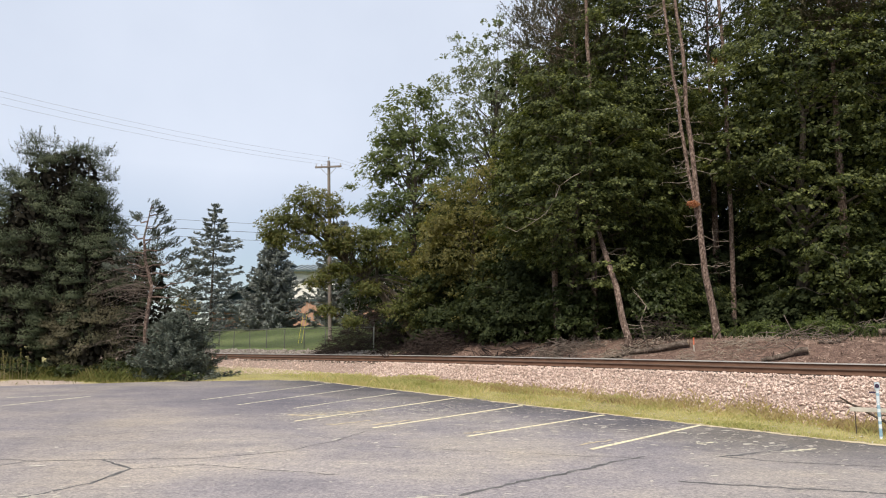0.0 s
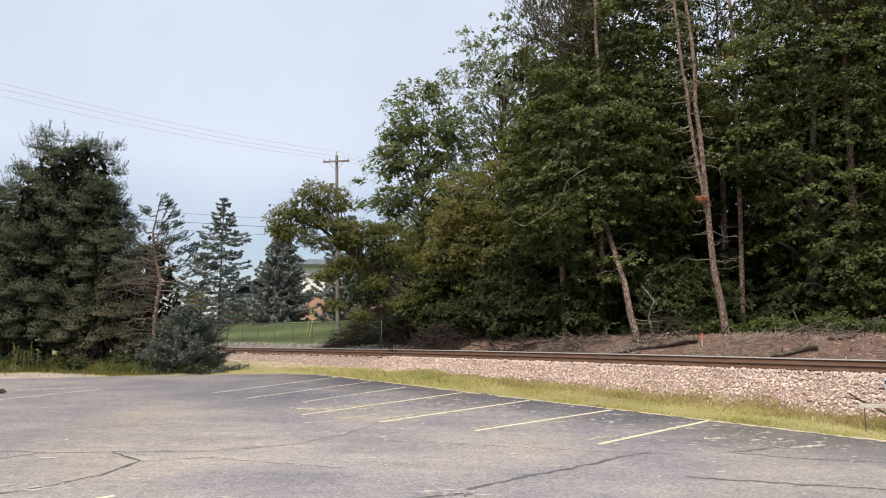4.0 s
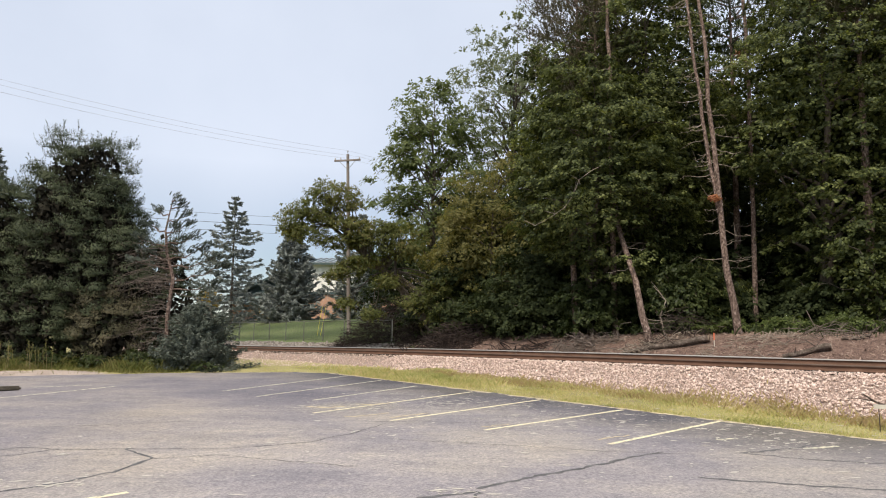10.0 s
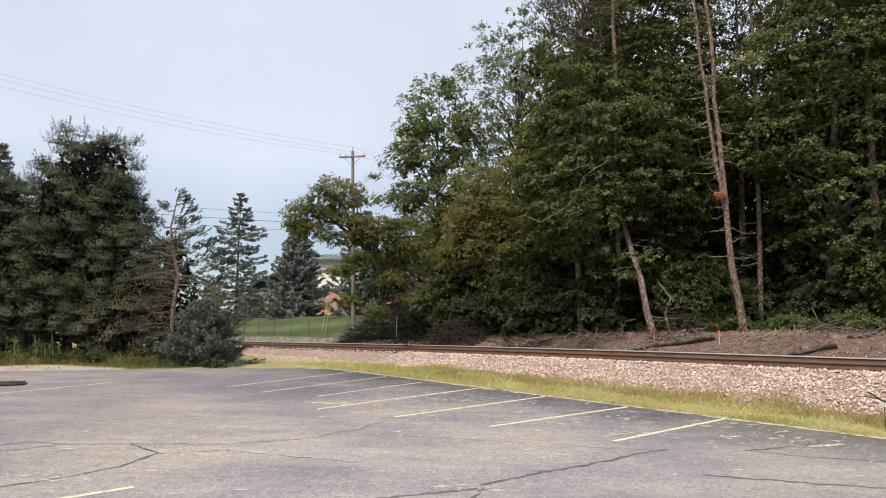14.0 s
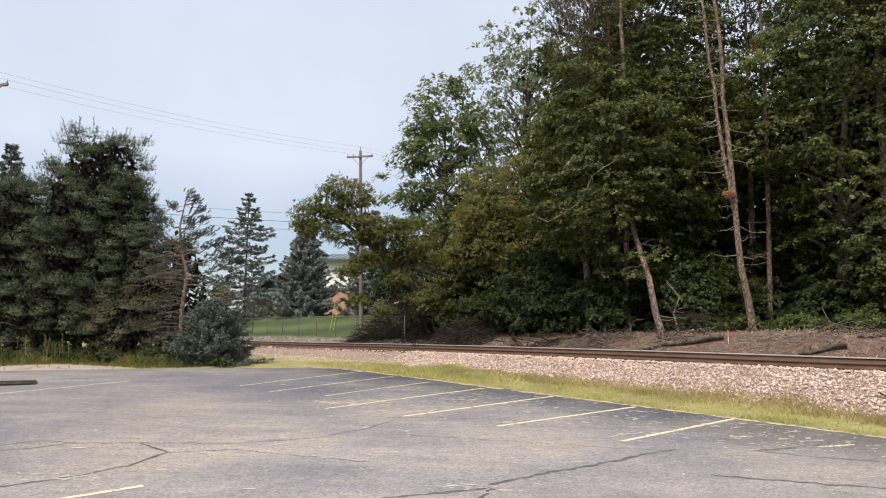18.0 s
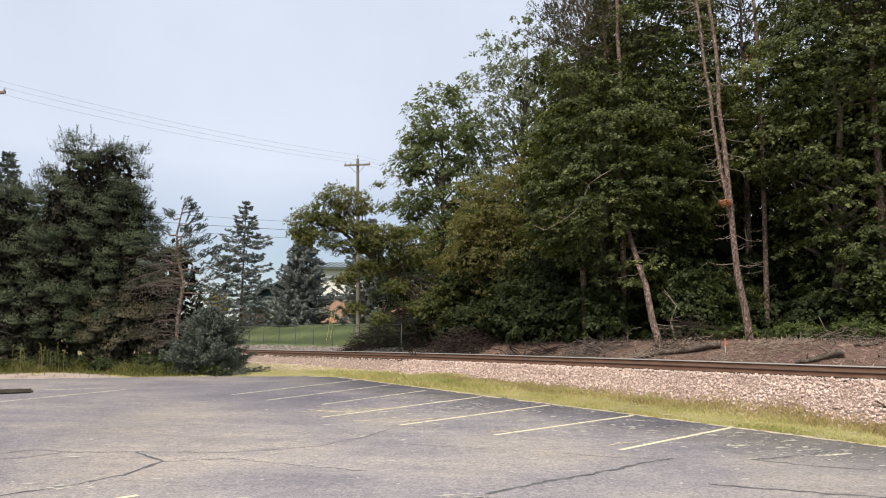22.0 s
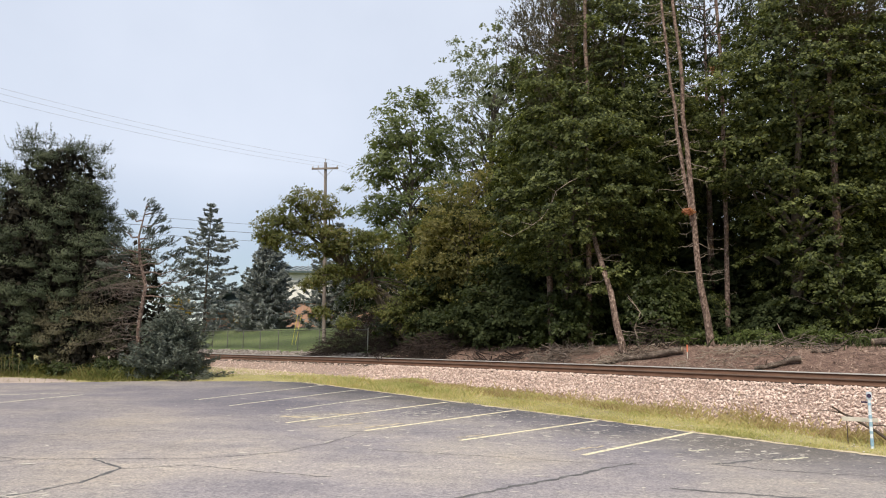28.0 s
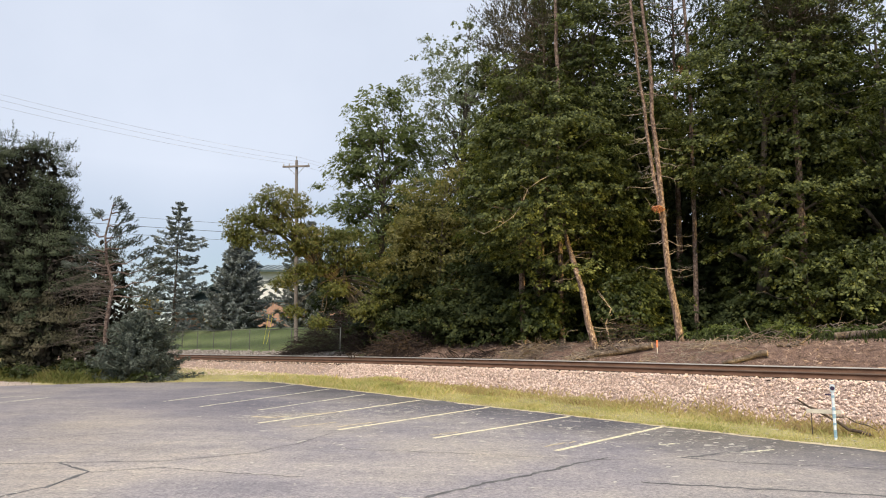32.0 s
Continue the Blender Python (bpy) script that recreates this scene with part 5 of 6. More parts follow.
scraggly_pine()
for i, (x, y, r, h) in enumerate([(-17.9, 29.6, 0.9, 0.7), (-15.8, 29.4, 0.7, 0.55), (-13.6, 29.2, 0.8, 0.8), (-12.7, 29.2, 0.6, 0.7), (-20.2, 28.9, 0.8, 0.6), (-10.2, 27.95, 0.55, 0.35)]):
    broadleaf(x, y, h * 1.5, (0, 0, h * 0.55), (r, r * 0.6, h * 0.6), "leafy green weeds at the foot of the pines", F_SHRUB, 130 + i, nb=40, per=60, spread=0.3, leaf=0.09, trunk=0.015, limbs=16, name="weed_clump", category="weeds", group="weed clumps", inner=0.3, stem_top=0.5, flat=0.5)

def dry_stalks():
    rng = np.random.default_rng(141)
    for i in range(14):
        x, y = -18.0 + rng.normal(0, 0.9), 28.6 + rng.normal(0, 0.4)
        h = rng.uniform(0.8, 1.35)
        root = thing("dry_stalk", x, y, gz(x, y), "tall dry weed stalk in the rank grass", "weed", "dry weed stalks")
        tb = Tubes()
        tip = np.array([rng.normal(0, 0.08), rng.normal(0, 0.08), h])
        tb.add(curve_pts((0, 0, -0.05), tip, 5, 0.0, 0.01, rng), np.linspace(0.008, 0.004, 5), 4)
        put("stem", tb.mesh("stem", M_STRAW), root)
        n = 26
        k = rng.uniform(0.55, 1.0, n)[:, None]
        v, f = leaf_quads(rng, tip * k + rng.normal(0, 0.03, (n, 3)), rng.normal(size=(n, 3)), rng.normal(size=(n, 3)) + np.array([0, 0, 1.0]), np.full(n, 0.09), np.full(n, 0.022))
        put("seed_head", np_mesh("seed_head", v, f, F_TALLGRASS), root, kind="stuff")


dry_stalks()

# ---- across the lawn ----
spruce(-23.4, 70.0, 13.2, 6.4, "tall open blue spruce on the lawn", F_SPRUCE, 111, layers=25, arms=8, sprays=80, length=0.5, width=0.13, gap=0.14, droop=0.12, power=0.72)
spruce(-16.3, 66.0, 9.3, 4.4, "dense blue spruce on the lawn", F_SPRUCE, 112, layers=30, arms=12, sprays=95, length=0.42, width=0.12, power=0.68, gap=0.05)
spruce(-8.7, 60.0, 9.2, 3.9, "blue spruce behind the leaning tree", F_SPRUCE, 113, layers=20, arms=10, sprays=75, length=0.5, width=0.13, power=0.62)
spruce(-34.5, 74.0, 9.5, 3.4, "blue spruce at the far end of the lawn", F_SPRUCE, 114, layers=22, arms=8, length=0.5, width=0.18)
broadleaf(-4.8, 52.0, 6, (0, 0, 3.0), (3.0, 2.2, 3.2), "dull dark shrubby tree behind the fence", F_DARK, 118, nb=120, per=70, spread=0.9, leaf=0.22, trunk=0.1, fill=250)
broadleaf(-22.6, 82.0, 1.6, (0, 0, 0.8), (1.2, 1.0, 0.8), "rounded shrub turning yellow by the building", F_YELLOW, 115, nb=50, per=40, spread=0.7, leaf=0.28, trunk=0.05, name="yellow_shrub", category="shrub")
broadleaf(-33.0, 90.0, 5.5, (0, 0, 3.2), (0.8, 0.8, 1.2), "small tree turning yellow by the building", F_YELLOW, 116, nb=60, per=50, spread=0.9, leaf=0.32, trunk=0.1)
broadleaf(-2.0, 70.0, 14, (0, 0, 8), (4.5, 4, 5.5), "thin pale green tree beyond the fence", F_PALE, 117, nb=150, per=60, spread=1.2, leaf=0.28)


def leaning_tree():
    """Tipped locust: a heavy slanting stem with flat plates of turning leaves."""
    rng = np.random.default_rng(121)
    x, y = -1.0, 40.6
    z0 = gz(x, y)
    root = thing("leaning_tree", x, y, z0, "leaning tree with flat layered crown turning olive and rust", "tree")
    tb = Tubes()
    stem = np.array([(0, 0, -0.3), (-1.0, 0, 3.1 - z0 + 0.2), (-1.6, 0, 3.95 - z0), (-2.5, 0, 5.2 - z0), (-3.5, -0.2, 6.2 - z0), (-4.5, -0.4, 7.0 - z0), (-5.5, -0.6, 7.85 - z0), (-6.5, -0.8, 8.7 - z0), (-7.4, -0.9, 9.3 - z0)])
    tb.add(stem, [0.30, 0.26, 0.24, 0.23, 0.2, 0.17, 0.13, 0.09, 0.04], 9)
    tb.add([stem[3], (-2.9, 0.1, 6.4 - z0), (-2.9, 0, 7.4 - z0), (-2.6, -0.2, 8.4 - z0)], [0.13, 0.10, 0.07, 0.03], 7)
    tb.add([stem[6], (-5.7, -0.6, 8.8 - z0), (-5.6, -0.5, 9.7 - z0), (-5.4, -0.5, 10.3 - z0)], [0.08, 0.06, 0.04, 0.02], 6)
    plates = [(-7.6, 10.7, 1.5, 0.7), (-6.6, 10.2, 1.2, 0.7), (-8.5, 10.0, 1.5, 0.8), (-9.3, 9.2, 1.2, 0.7), (-9.8, 8.7, 0.8, 0.5), (-9.0, 8.3, 1.2, 0.45), (-8.0, 9.3, 1.3, 0.5), (-6.5, 8.9, 1.3, 0.5), (-5.4, 8.0, 1.5, 0.5), (-4.7, 8.5, 1.4, 0.65), (-3.5, 8.3, 1.4, 0.8), (-7.2, 7.8, 1.1, 0.35), (-3.6, 7.3, 1.2, 0.5), (-5.6, 6.7, 0.9, 0.4), (-6.4, 6.3, 0.8, 0.4), (-7.1, 5.9, 0.6, 0.3), (-6.5, 4.3, 0.4, 0.3), (-5.1, 3.7, 0.5, 0.4), (-2.5, 4.3, 1.0, 0.5), (-1.4, 3.7, 1.2, 0.7), (-1.5, 5.1, 1.0, 0.6), (-4.2, 5.6, 0.7, 0.4)]
    plates = [(px + 1.0, 0, pz - z0, r, h) for px, pz, r, h in plates]
    C, D = [], []
    for px, py, pz, r, h in plates:
        k = int(26 * r + 8)
        d = unit(rng.normal(size=(k, 3)))
        c = np.array([px, py - 1.3, pz]) + d * np.array([r, r * 0.8, h]) * rng.uniform(0.5, 1.0, (k, 1))
        C.append(c)
        D.append(d)
        for i in range(8 if r > 0.95 else 2):
            near = np.linalg.norm(stem[4:] - np.array([px + 0.6, 0, min(pz - 0.9, 6.4)]) - rng.normal(0, 0.5, 3), axis=1)
            base = stem[4 + int(np.argmin(near))]
            q = curve_pts(base, c[i], 7, 0.3, 0.07, rng)
            tb.add(q, np.linspace(0.045, 0.01, 7), 5)
    put("trunk", tb.mesh("trunk", M_BARK), root)
    put("crown", crown_mesh("crown", rng, np.concatenate(C), np.concatenate(D), 63, 0.5, 0.125, F_LOCUST, droop=0.25, flat=0.5, slim=0.5), root)


leaning_tree()


# ---- the woods ----
def woods():
    B = broadleaf
    dec = "woodland trees"
    B(-1.8, 44.0, 17, (-0.1, 0, 10.4), (3.5, 3.0, 6.5), "tall ash-like tree with feathery green sprays", F_ASH, 201, nb=210, per=98, spread=0.66, leaf=0.27, slim=0.42, inner=0.5, lump=0.2, trunk=0.24, limbs=60, group=dec, flat=0.6)
    B(3.4, 50.0, 24, (0.7, 0, 14.0), (4.8, 4, 8.9), "tall thin-leaved pale green tree with open limbs", F_PALE, 202, nb=430, per=91, spread=0.7, leaf=0.17, inner=0.45, lump=0.22, trunk=0.3, limbs=90, group=dec, flat=0.6)
    B(1.75, 39.2, 11, (0, 0, 5.5), (3.8, 2.5, 4.8), "bushy small tree in olive and brownish leaf", F_OLIVE, 203, nb=420, per=70, spread=0.5, leaf=0.13, slim=0.55, inner=0.65, trunk=0.14, group=dec, fill=500, flat=0.4)
    B(0.4, 40.6, 9, (0, 0, 4.2), (2.3, 2.0, 3.6), "bushy small tree in olive and brownish leaf", F_OLIVE, 204, nb=210, per=70, spread=0.5, leaf=0.13, slim=0.55, inner=0.65, trunk=0.12, group=dec, fill=250, flat=0.4)
    B(6.2, 33.4, 15, (0.3, -1.1, 7.7), (4.2, 3.7, 5.3), "dense dark maple with layered boughs", F_MAPLE, 205, nb=620, per=98, spread=0.56, leaf=0.15, slim=0.66, inner=0.75, lump=0.2, trunk=0.26, group=dec, fill=900, flat=0.3)
    B(9.4, 34.6, 21, (0, -0.5, 11.4), (4.2, 3.4, 9.2), "dense dark maple with layered boughs", F_MAPLE, 206, nb=760, per=98, spread=0.56, leaf=0.15, slim=0.66, inner=0.75, lump=0.2, trunk=0.28, group=dec, fill=900, flat=0.3)
    B(16.2, 31.0, 17, (0, -1.0, 9.6), (4.9, 4.0, 6.8), "spreading bright green maple overhanging the cleared bank", F_MAPLE, 207, nb=720, per=98, spread=0.56, leaf=0.15, slim=0.66, inner=0.75, lump=0.2, trunk=0.3, group=dec, fill=900, flat=0.3)
    B(21.5, 29.6, 18, (0, 0, 9.6), (4.6, 4.2, 8.6), "spreading green maple at the edge of the woods", F_MAPLE, 208, nb=320, per=84, spread=0.75, leaf=0.17, slim=0.7, inner=0.7, trunk=0.3, group=dec, fill=250)
    # rear trees and thickets wear leaves already coloured as if shaded
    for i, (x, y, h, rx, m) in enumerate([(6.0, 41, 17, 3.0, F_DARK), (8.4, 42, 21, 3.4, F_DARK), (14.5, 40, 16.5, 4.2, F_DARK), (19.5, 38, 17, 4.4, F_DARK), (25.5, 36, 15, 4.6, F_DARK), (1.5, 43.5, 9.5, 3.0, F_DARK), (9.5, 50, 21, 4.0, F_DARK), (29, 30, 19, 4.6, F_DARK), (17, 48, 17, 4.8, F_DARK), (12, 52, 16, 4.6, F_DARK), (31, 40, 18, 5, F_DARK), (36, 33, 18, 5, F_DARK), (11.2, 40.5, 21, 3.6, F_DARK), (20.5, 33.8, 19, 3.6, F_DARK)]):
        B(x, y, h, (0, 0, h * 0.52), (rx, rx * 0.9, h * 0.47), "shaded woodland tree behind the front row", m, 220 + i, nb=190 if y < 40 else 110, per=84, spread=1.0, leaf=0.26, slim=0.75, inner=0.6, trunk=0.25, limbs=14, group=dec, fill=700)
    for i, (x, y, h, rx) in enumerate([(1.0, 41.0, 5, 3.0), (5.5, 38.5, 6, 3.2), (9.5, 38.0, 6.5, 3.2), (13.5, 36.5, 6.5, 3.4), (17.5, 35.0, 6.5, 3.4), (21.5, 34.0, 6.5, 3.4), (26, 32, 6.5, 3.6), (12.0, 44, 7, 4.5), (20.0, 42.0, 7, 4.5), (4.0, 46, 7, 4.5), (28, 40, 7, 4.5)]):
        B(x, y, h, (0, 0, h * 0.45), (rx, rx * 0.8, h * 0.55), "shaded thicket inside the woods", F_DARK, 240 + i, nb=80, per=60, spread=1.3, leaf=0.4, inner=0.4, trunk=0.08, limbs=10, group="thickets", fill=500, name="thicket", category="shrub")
    pine(6.7, 39.0, (0.1, 0, 17.6), (3.0, 3.0, 6.2), "tall red pine with sparse brownish needles", F_BROWNPINE, 241, nb=190, tufts=10, per=13, spread=1.0, length=0.2, width=0.045, trunk=0.2, bark=M_BARK_PINE, group="pines in the woods")
    pine(13.4, 33.8, (0.3, 0, 17.0), (3.2, 3.0, 4.2), "tall red pine with sparse dark needles", F_PINE, 242, nb=110, tufts=12, per=15, spread=0.9, length=0.2, width=0.045, trunk=0.17, bark=M_BARK_PINE, group="pines in the woods")
    pine(17.2, 29.4, (0, -0.4, 15.0), (2.9, 2.4, 3.2), "tall pine with brownish green needles above the maples", F_BROWNPINE, 243, nb=120, tufts=14, per=15, spread=1.0, length=0.2, width=0.045, trunk=0.2, bark=M_BARK_PINE, group="pines in the woods")
    pine(7.0, 34.2, (-0.2, 0, 14.6), (2.5, 2.3, 4.6), "red pine with thin brown needles above the maple", F_BROWNPINE, 244, nb=110, tufts=12, per=15, spread=0.9, length=0.19, width=0.042, trunk=0.16, bark=M_BARK_PINE, group="pines in the woods")
    # understorey along the edge, the darker greens standing in for canopy shade
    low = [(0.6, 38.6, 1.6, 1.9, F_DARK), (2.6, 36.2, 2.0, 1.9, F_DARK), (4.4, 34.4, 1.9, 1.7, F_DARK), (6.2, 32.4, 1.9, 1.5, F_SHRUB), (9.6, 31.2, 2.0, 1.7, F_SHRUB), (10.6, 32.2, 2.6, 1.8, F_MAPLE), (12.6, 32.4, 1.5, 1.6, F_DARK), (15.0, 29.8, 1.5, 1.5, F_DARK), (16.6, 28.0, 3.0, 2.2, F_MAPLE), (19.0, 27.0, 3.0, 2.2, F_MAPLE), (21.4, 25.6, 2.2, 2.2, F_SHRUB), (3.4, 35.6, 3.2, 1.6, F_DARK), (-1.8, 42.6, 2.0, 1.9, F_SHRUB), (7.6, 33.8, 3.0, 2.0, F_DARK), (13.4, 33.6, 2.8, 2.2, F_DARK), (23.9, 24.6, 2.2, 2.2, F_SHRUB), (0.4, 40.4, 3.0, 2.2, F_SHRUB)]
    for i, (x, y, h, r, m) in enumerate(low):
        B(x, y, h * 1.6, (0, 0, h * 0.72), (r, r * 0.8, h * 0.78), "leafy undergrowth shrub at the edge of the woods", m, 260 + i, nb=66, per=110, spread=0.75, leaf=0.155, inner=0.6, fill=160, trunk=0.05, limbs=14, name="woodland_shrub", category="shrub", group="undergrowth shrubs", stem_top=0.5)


woods()
WR = random.Random(77)
for i in range(17):
    s = -5.0 + i * 1.15 + WR.uniform(-0.3, 0.3)
    x, y = from_track(s, WR.uniform(4.9, 6.3))
    r, h = WR.uniform(0.5, 0.95), WR.uniform(0.3, 0.75)
    broadleaf(float(x), float(y), h * 1.5, (0, 0, h * 0.5), (r, r * 0.7, h * 0.6), "low leafy weeds along the edge of the woods", F_WEED, 500 + i, nb=36, per=50, spread=0.32, leaf=0.1, trunk=0.015, limbs=12, name="weed_clump", category="weeds", group="weed clumps", inner=0.3, stem_top=0.5, flat=0.5)


def pine_pole(x, y, pts, r0, r1, seed, label, twigs, split=None, tl=1.3):
    """A tall bare red pine stem with dead snags."""
    rng = np.random.default_rng(seed)
    z0 = gz(x, y)
    root = thing("red_pine_stem", x, y, z0, label, "tree", "bare pine stems")
    stems = [np.array(pts, float)] + ([np.array(split, float)] if split else [])
    for k, st in enumerate(stems):
        tb = Tubes()
        d = np.linspace(0, 1, 14)
        src = (st[:, 2] - st[0, 2]) / (st[-1, 2] - st[0, 2])
        q = np.stack([np.interp(d, src, st[:, c]) for c in range(3)], 1)
        q[1:-1, :2] += rng.normal(0, 0.02, (12, 2))
        ra = r0 if k == 0 else r0 * 0.54
        tb.add(q, ra + (r1 - ra) * d ** 0.65, 10)
        put("trunk", tb.mesh("trunk", M_BARK_PINE), root, "flaking reddish bark")
        for i in range(twigs):
            tw = Tubes()
            u = rng.uniform(0.12, 1.0)
            a = np.array([np.interp(u, d, q[:, c]) for c in range(3)])
            th = rng.choice([0.2, 2.9]) + rng.normal(0, 0.7)
            ln = tl * rng.uniform(0.3, 1.2)
            e = a + np.array([math.cos(th) * ln, math.sin(th) * ln * 0.8 - 0.1, rng.uniform(-0.35, 0.15) * ln])
            p = curve_pts(a, e, 5, -0.08, 0.03, rng)
            tw.add(p, np.linspace(0.017, 0.005, 5), 4)
            for _ in range(2):
                j = rng.integers(2, 5)
                tw.add([p[j], p[j] + rng.normal(0, 0.2, 3)], [0.008, 0.003], 3)
            put("dead_branch", tw.mesh("dead_branch", M_DEADWOOD), root, "bare dead branch")
    return root


pine_pole(11.05, 28.0, [(0, 0, -0.2), (-0.24, 0, 1.7), (-0.46, 0, 3.3), (-0.58, 0, 5.8), (-0.66, 0, 7.5), (-0.76, 0, 9.2), (-0.82, 0, 11.1), (-0.92, 0, 12.6), (-1.1, 0, 14.1), (-1.3, 0, 18.0)], 0.165, 0.048, 301, "tall bare red pine with a forked stem", 52, tl=1.0, split=[(-0.60, 0, 4.9), (-0.70, 0.05, 5.8), (-0.95, 0.05, 7.7), (-1.14, 0, 9.4), (-1.29, 0, 10.9), (-1.45, 0, 12.4), (-1.57, 0, 14.1), (-1.8, 0, 18.0)])
pine_pole(7.84, 29.0, [(0, 0, -0.2), (-0.22, 0.1, 0.9), (-0.45, 0.3, 2.4), (-0.66, 1.0, 3.7), (-0.62, 2.6, 5.4), (-0.5, 5.0, 9.0)], 0.165, 0.08, 302, "leaning red pine stem running up into the maple boughs", 12)
pine_pole(13.05, 31.2, [(0, 0, -0.2), (0.13, 0, 3.8), (0.2, 0, 8.0), (0.2, 0, 11.3), (0.22, 0, 13.9), (0.1, 0, 18.0)], 0.13, 0.07, 303, "slim grey pine stem in the shade of the woods", 30)
pine_pole(7.1, 32.3, [(0, 0, -0.2), (0, 0, 8.0), (0.02, 0, 11.5), (0.04, 0, 13.8), (-0.06, 0, 19.0)], 0.15, 0.085, 304, "tall bare pine stem rising over the maple", 34, tl=1.5)
pine_pole(5.35, 32.6, [(0, 0, -0.2), (-0.05, 0, 2.5), (-0.1, 0, 5.0)], 0.17, 0.13, 305, "dark pine stem behind the undergrowth", 3)


# ---- small things on the bank and verge ----
def log_thing(a, b, r0, r1, label, seed, stubs=4):
    rng = np.random.default_rng(seed)
    za, zb = gz(*a[:2]) + r0 * 0.75 + a[2], gz(*b[:2]) + r1 * 0.75 + b[2]
    root = thing("fallen_log", 0, 0, 0, label, "log", "fallen logs")
    p = curve_pts((a[0], a[1], za), (b[0], b[1], zb), 9, 0.0, 0.03, rng)
    tb = Tubes()
    r = np.linspace(r0, r1, 9) * rng.uniform(0.92, 1.08, 9)
    tb.add(p, r, 10)
    put("stem", tb.mesh("stem", M_LOG), root)
    for e, nx_, rr in ((p[0], p[1], r[0]), (p[-1], p[-2], r[-1])):
        tc_ = Tubes()
        away = unit(np.asarray(e) - np.asarray(nx_))
        tc_.add([e - away * 0.01, e + away * 0.004, e + away * 0.006], [rr * 0.97, rr * 0.95, 0.001], 10)
        put("cut_end", tc_.mesh("cut_end", M_CUT), root, "pale sawn end")
    for i in range(stubs):
        ts = Tubes()
        j = rng.integers(1, 8)
        ts.add([p[j], p[j] + np.array([rng.normal(0, 0.3), rng.normal(-0.15, 0.2), rng.uniform(-0.35, 0.4)])], [r[j] * 0.28, 0.012], 5)
        put("stub", ts.mesh("stub", M_LOG), root)


log_thing((6.66, 28.9, 0.06), (9.6, 27.3, 0.10), 0.075, 0.135, "long dark fallen log on the cleared bank", 401, 6)
log_thing((11.0, 24.2, 0.02), (12.3, 23.55, 0.08), 0.07, 0.11, "short grey log beside the track", 402, 5)
log_thing((12.9, 24.0, 0.03), (13.5, 23.7, 0.02), 0.055, 0.05, "bent dark branch lying on the bank", 403, 1)
log_thing((13.5, 23.7, 0.02), (14.0, 23.8, 0.28), 0.05, 0.035, "upturned grey end of a broken branch", 406, 2)
log_thing((15.05, 24.0, 0.10), (19.5, 23.6, 0.25), 0.13, 0.20, "pale fallen trunk lying along the bank with broken limbs", 404, 16)
log_thing((3.6, 30.6, 0.0), (5.6, 29.6, 0.02), 0.09, 0.12, "brown log among the cut brush", 405, 2)


def brush(x, y, rx, ry, h, n, label, mat, seed, name="brush_pile", rad=0.02, ln=1.6):
    """A tangle of cut branches heaped on the ground."""
    rng = np.random.default_rng(seed)
    tb = Tubes()
    for i in range(n):
        th, u = rng.uniform(0, 6.28), rng.random() ** 0.6
        px, py = x + math.cos(th) * rx * u, y + math.sin(th) * ry * u
        pz = gz(px, py) + rng.uniform(0, 1) * h * (1 - u * u)
        dv = unit(np.array([rng.normal(), rng.normal() * 0.7, rng.normal(0, 0.3)]))
        l = ln * rng.uniform(0.35, 1.2)
        p = curve_pts(np.array([px, py, pz]) - dv * l * 0.5, np.array([px, py, pz]) + dv * l * 0.5, 5, rng.uniform(-0.1, 0.15), 0.05 * l, rng)
        p[:, 2] = np.maximum(p[:, 2], ground_np(p[:, 0], p[:, 1]) + 0.01)
        tb.add(p, np.linspace(rad * rng.uniform(0.5, 1.4), 0.004, 5), 4)
    put(name, tb.mesh(name, mat), None, label, "brush pile", "brush piles", kind="stuff")


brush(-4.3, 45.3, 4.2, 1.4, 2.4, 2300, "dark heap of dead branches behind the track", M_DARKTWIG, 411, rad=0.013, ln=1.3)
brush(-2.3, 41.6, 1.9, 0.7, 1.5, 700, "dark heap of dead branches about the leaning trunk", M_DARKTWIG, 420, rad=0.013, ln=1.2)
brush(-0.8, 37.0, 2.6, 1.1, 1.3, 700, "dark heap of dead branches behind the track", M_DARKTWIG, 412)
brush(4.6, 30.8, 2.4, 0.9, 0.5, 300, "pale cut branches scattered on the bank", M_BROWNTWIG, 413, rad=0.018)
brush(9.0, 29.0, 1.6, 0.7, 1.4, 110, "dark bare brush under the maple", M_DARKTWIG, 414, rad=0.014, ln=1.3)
brush(13.0, 25.2, 2.6, 0.8, 0.35, 60, "brown cut branches scattered on the bank", M_BROWNTWIG, 415, rad=0.016)
brush(7.0, 28.7, 2.6, 0.7, 0.25, 160, "grey cut branches scattered on the bank", M_DEADWOOD, 417, rad=0.018, ln=1.0)
brush(10.6, 25.9, 2.8, 1.0, 0.15, 150, "brown cut branches scattered on the bank", M_DEADWOOD, 418, rad=0.013, ln=0.8)
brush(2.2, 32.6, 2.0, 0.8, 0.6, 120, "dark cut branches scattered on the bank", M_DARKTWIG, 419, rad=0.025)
brush(16.6, 25.4, 2.0, 0.9, 0.7, 80, "brown cut branches scattered on the bank", M_BROWNTWIG, 416, rad=0.02)


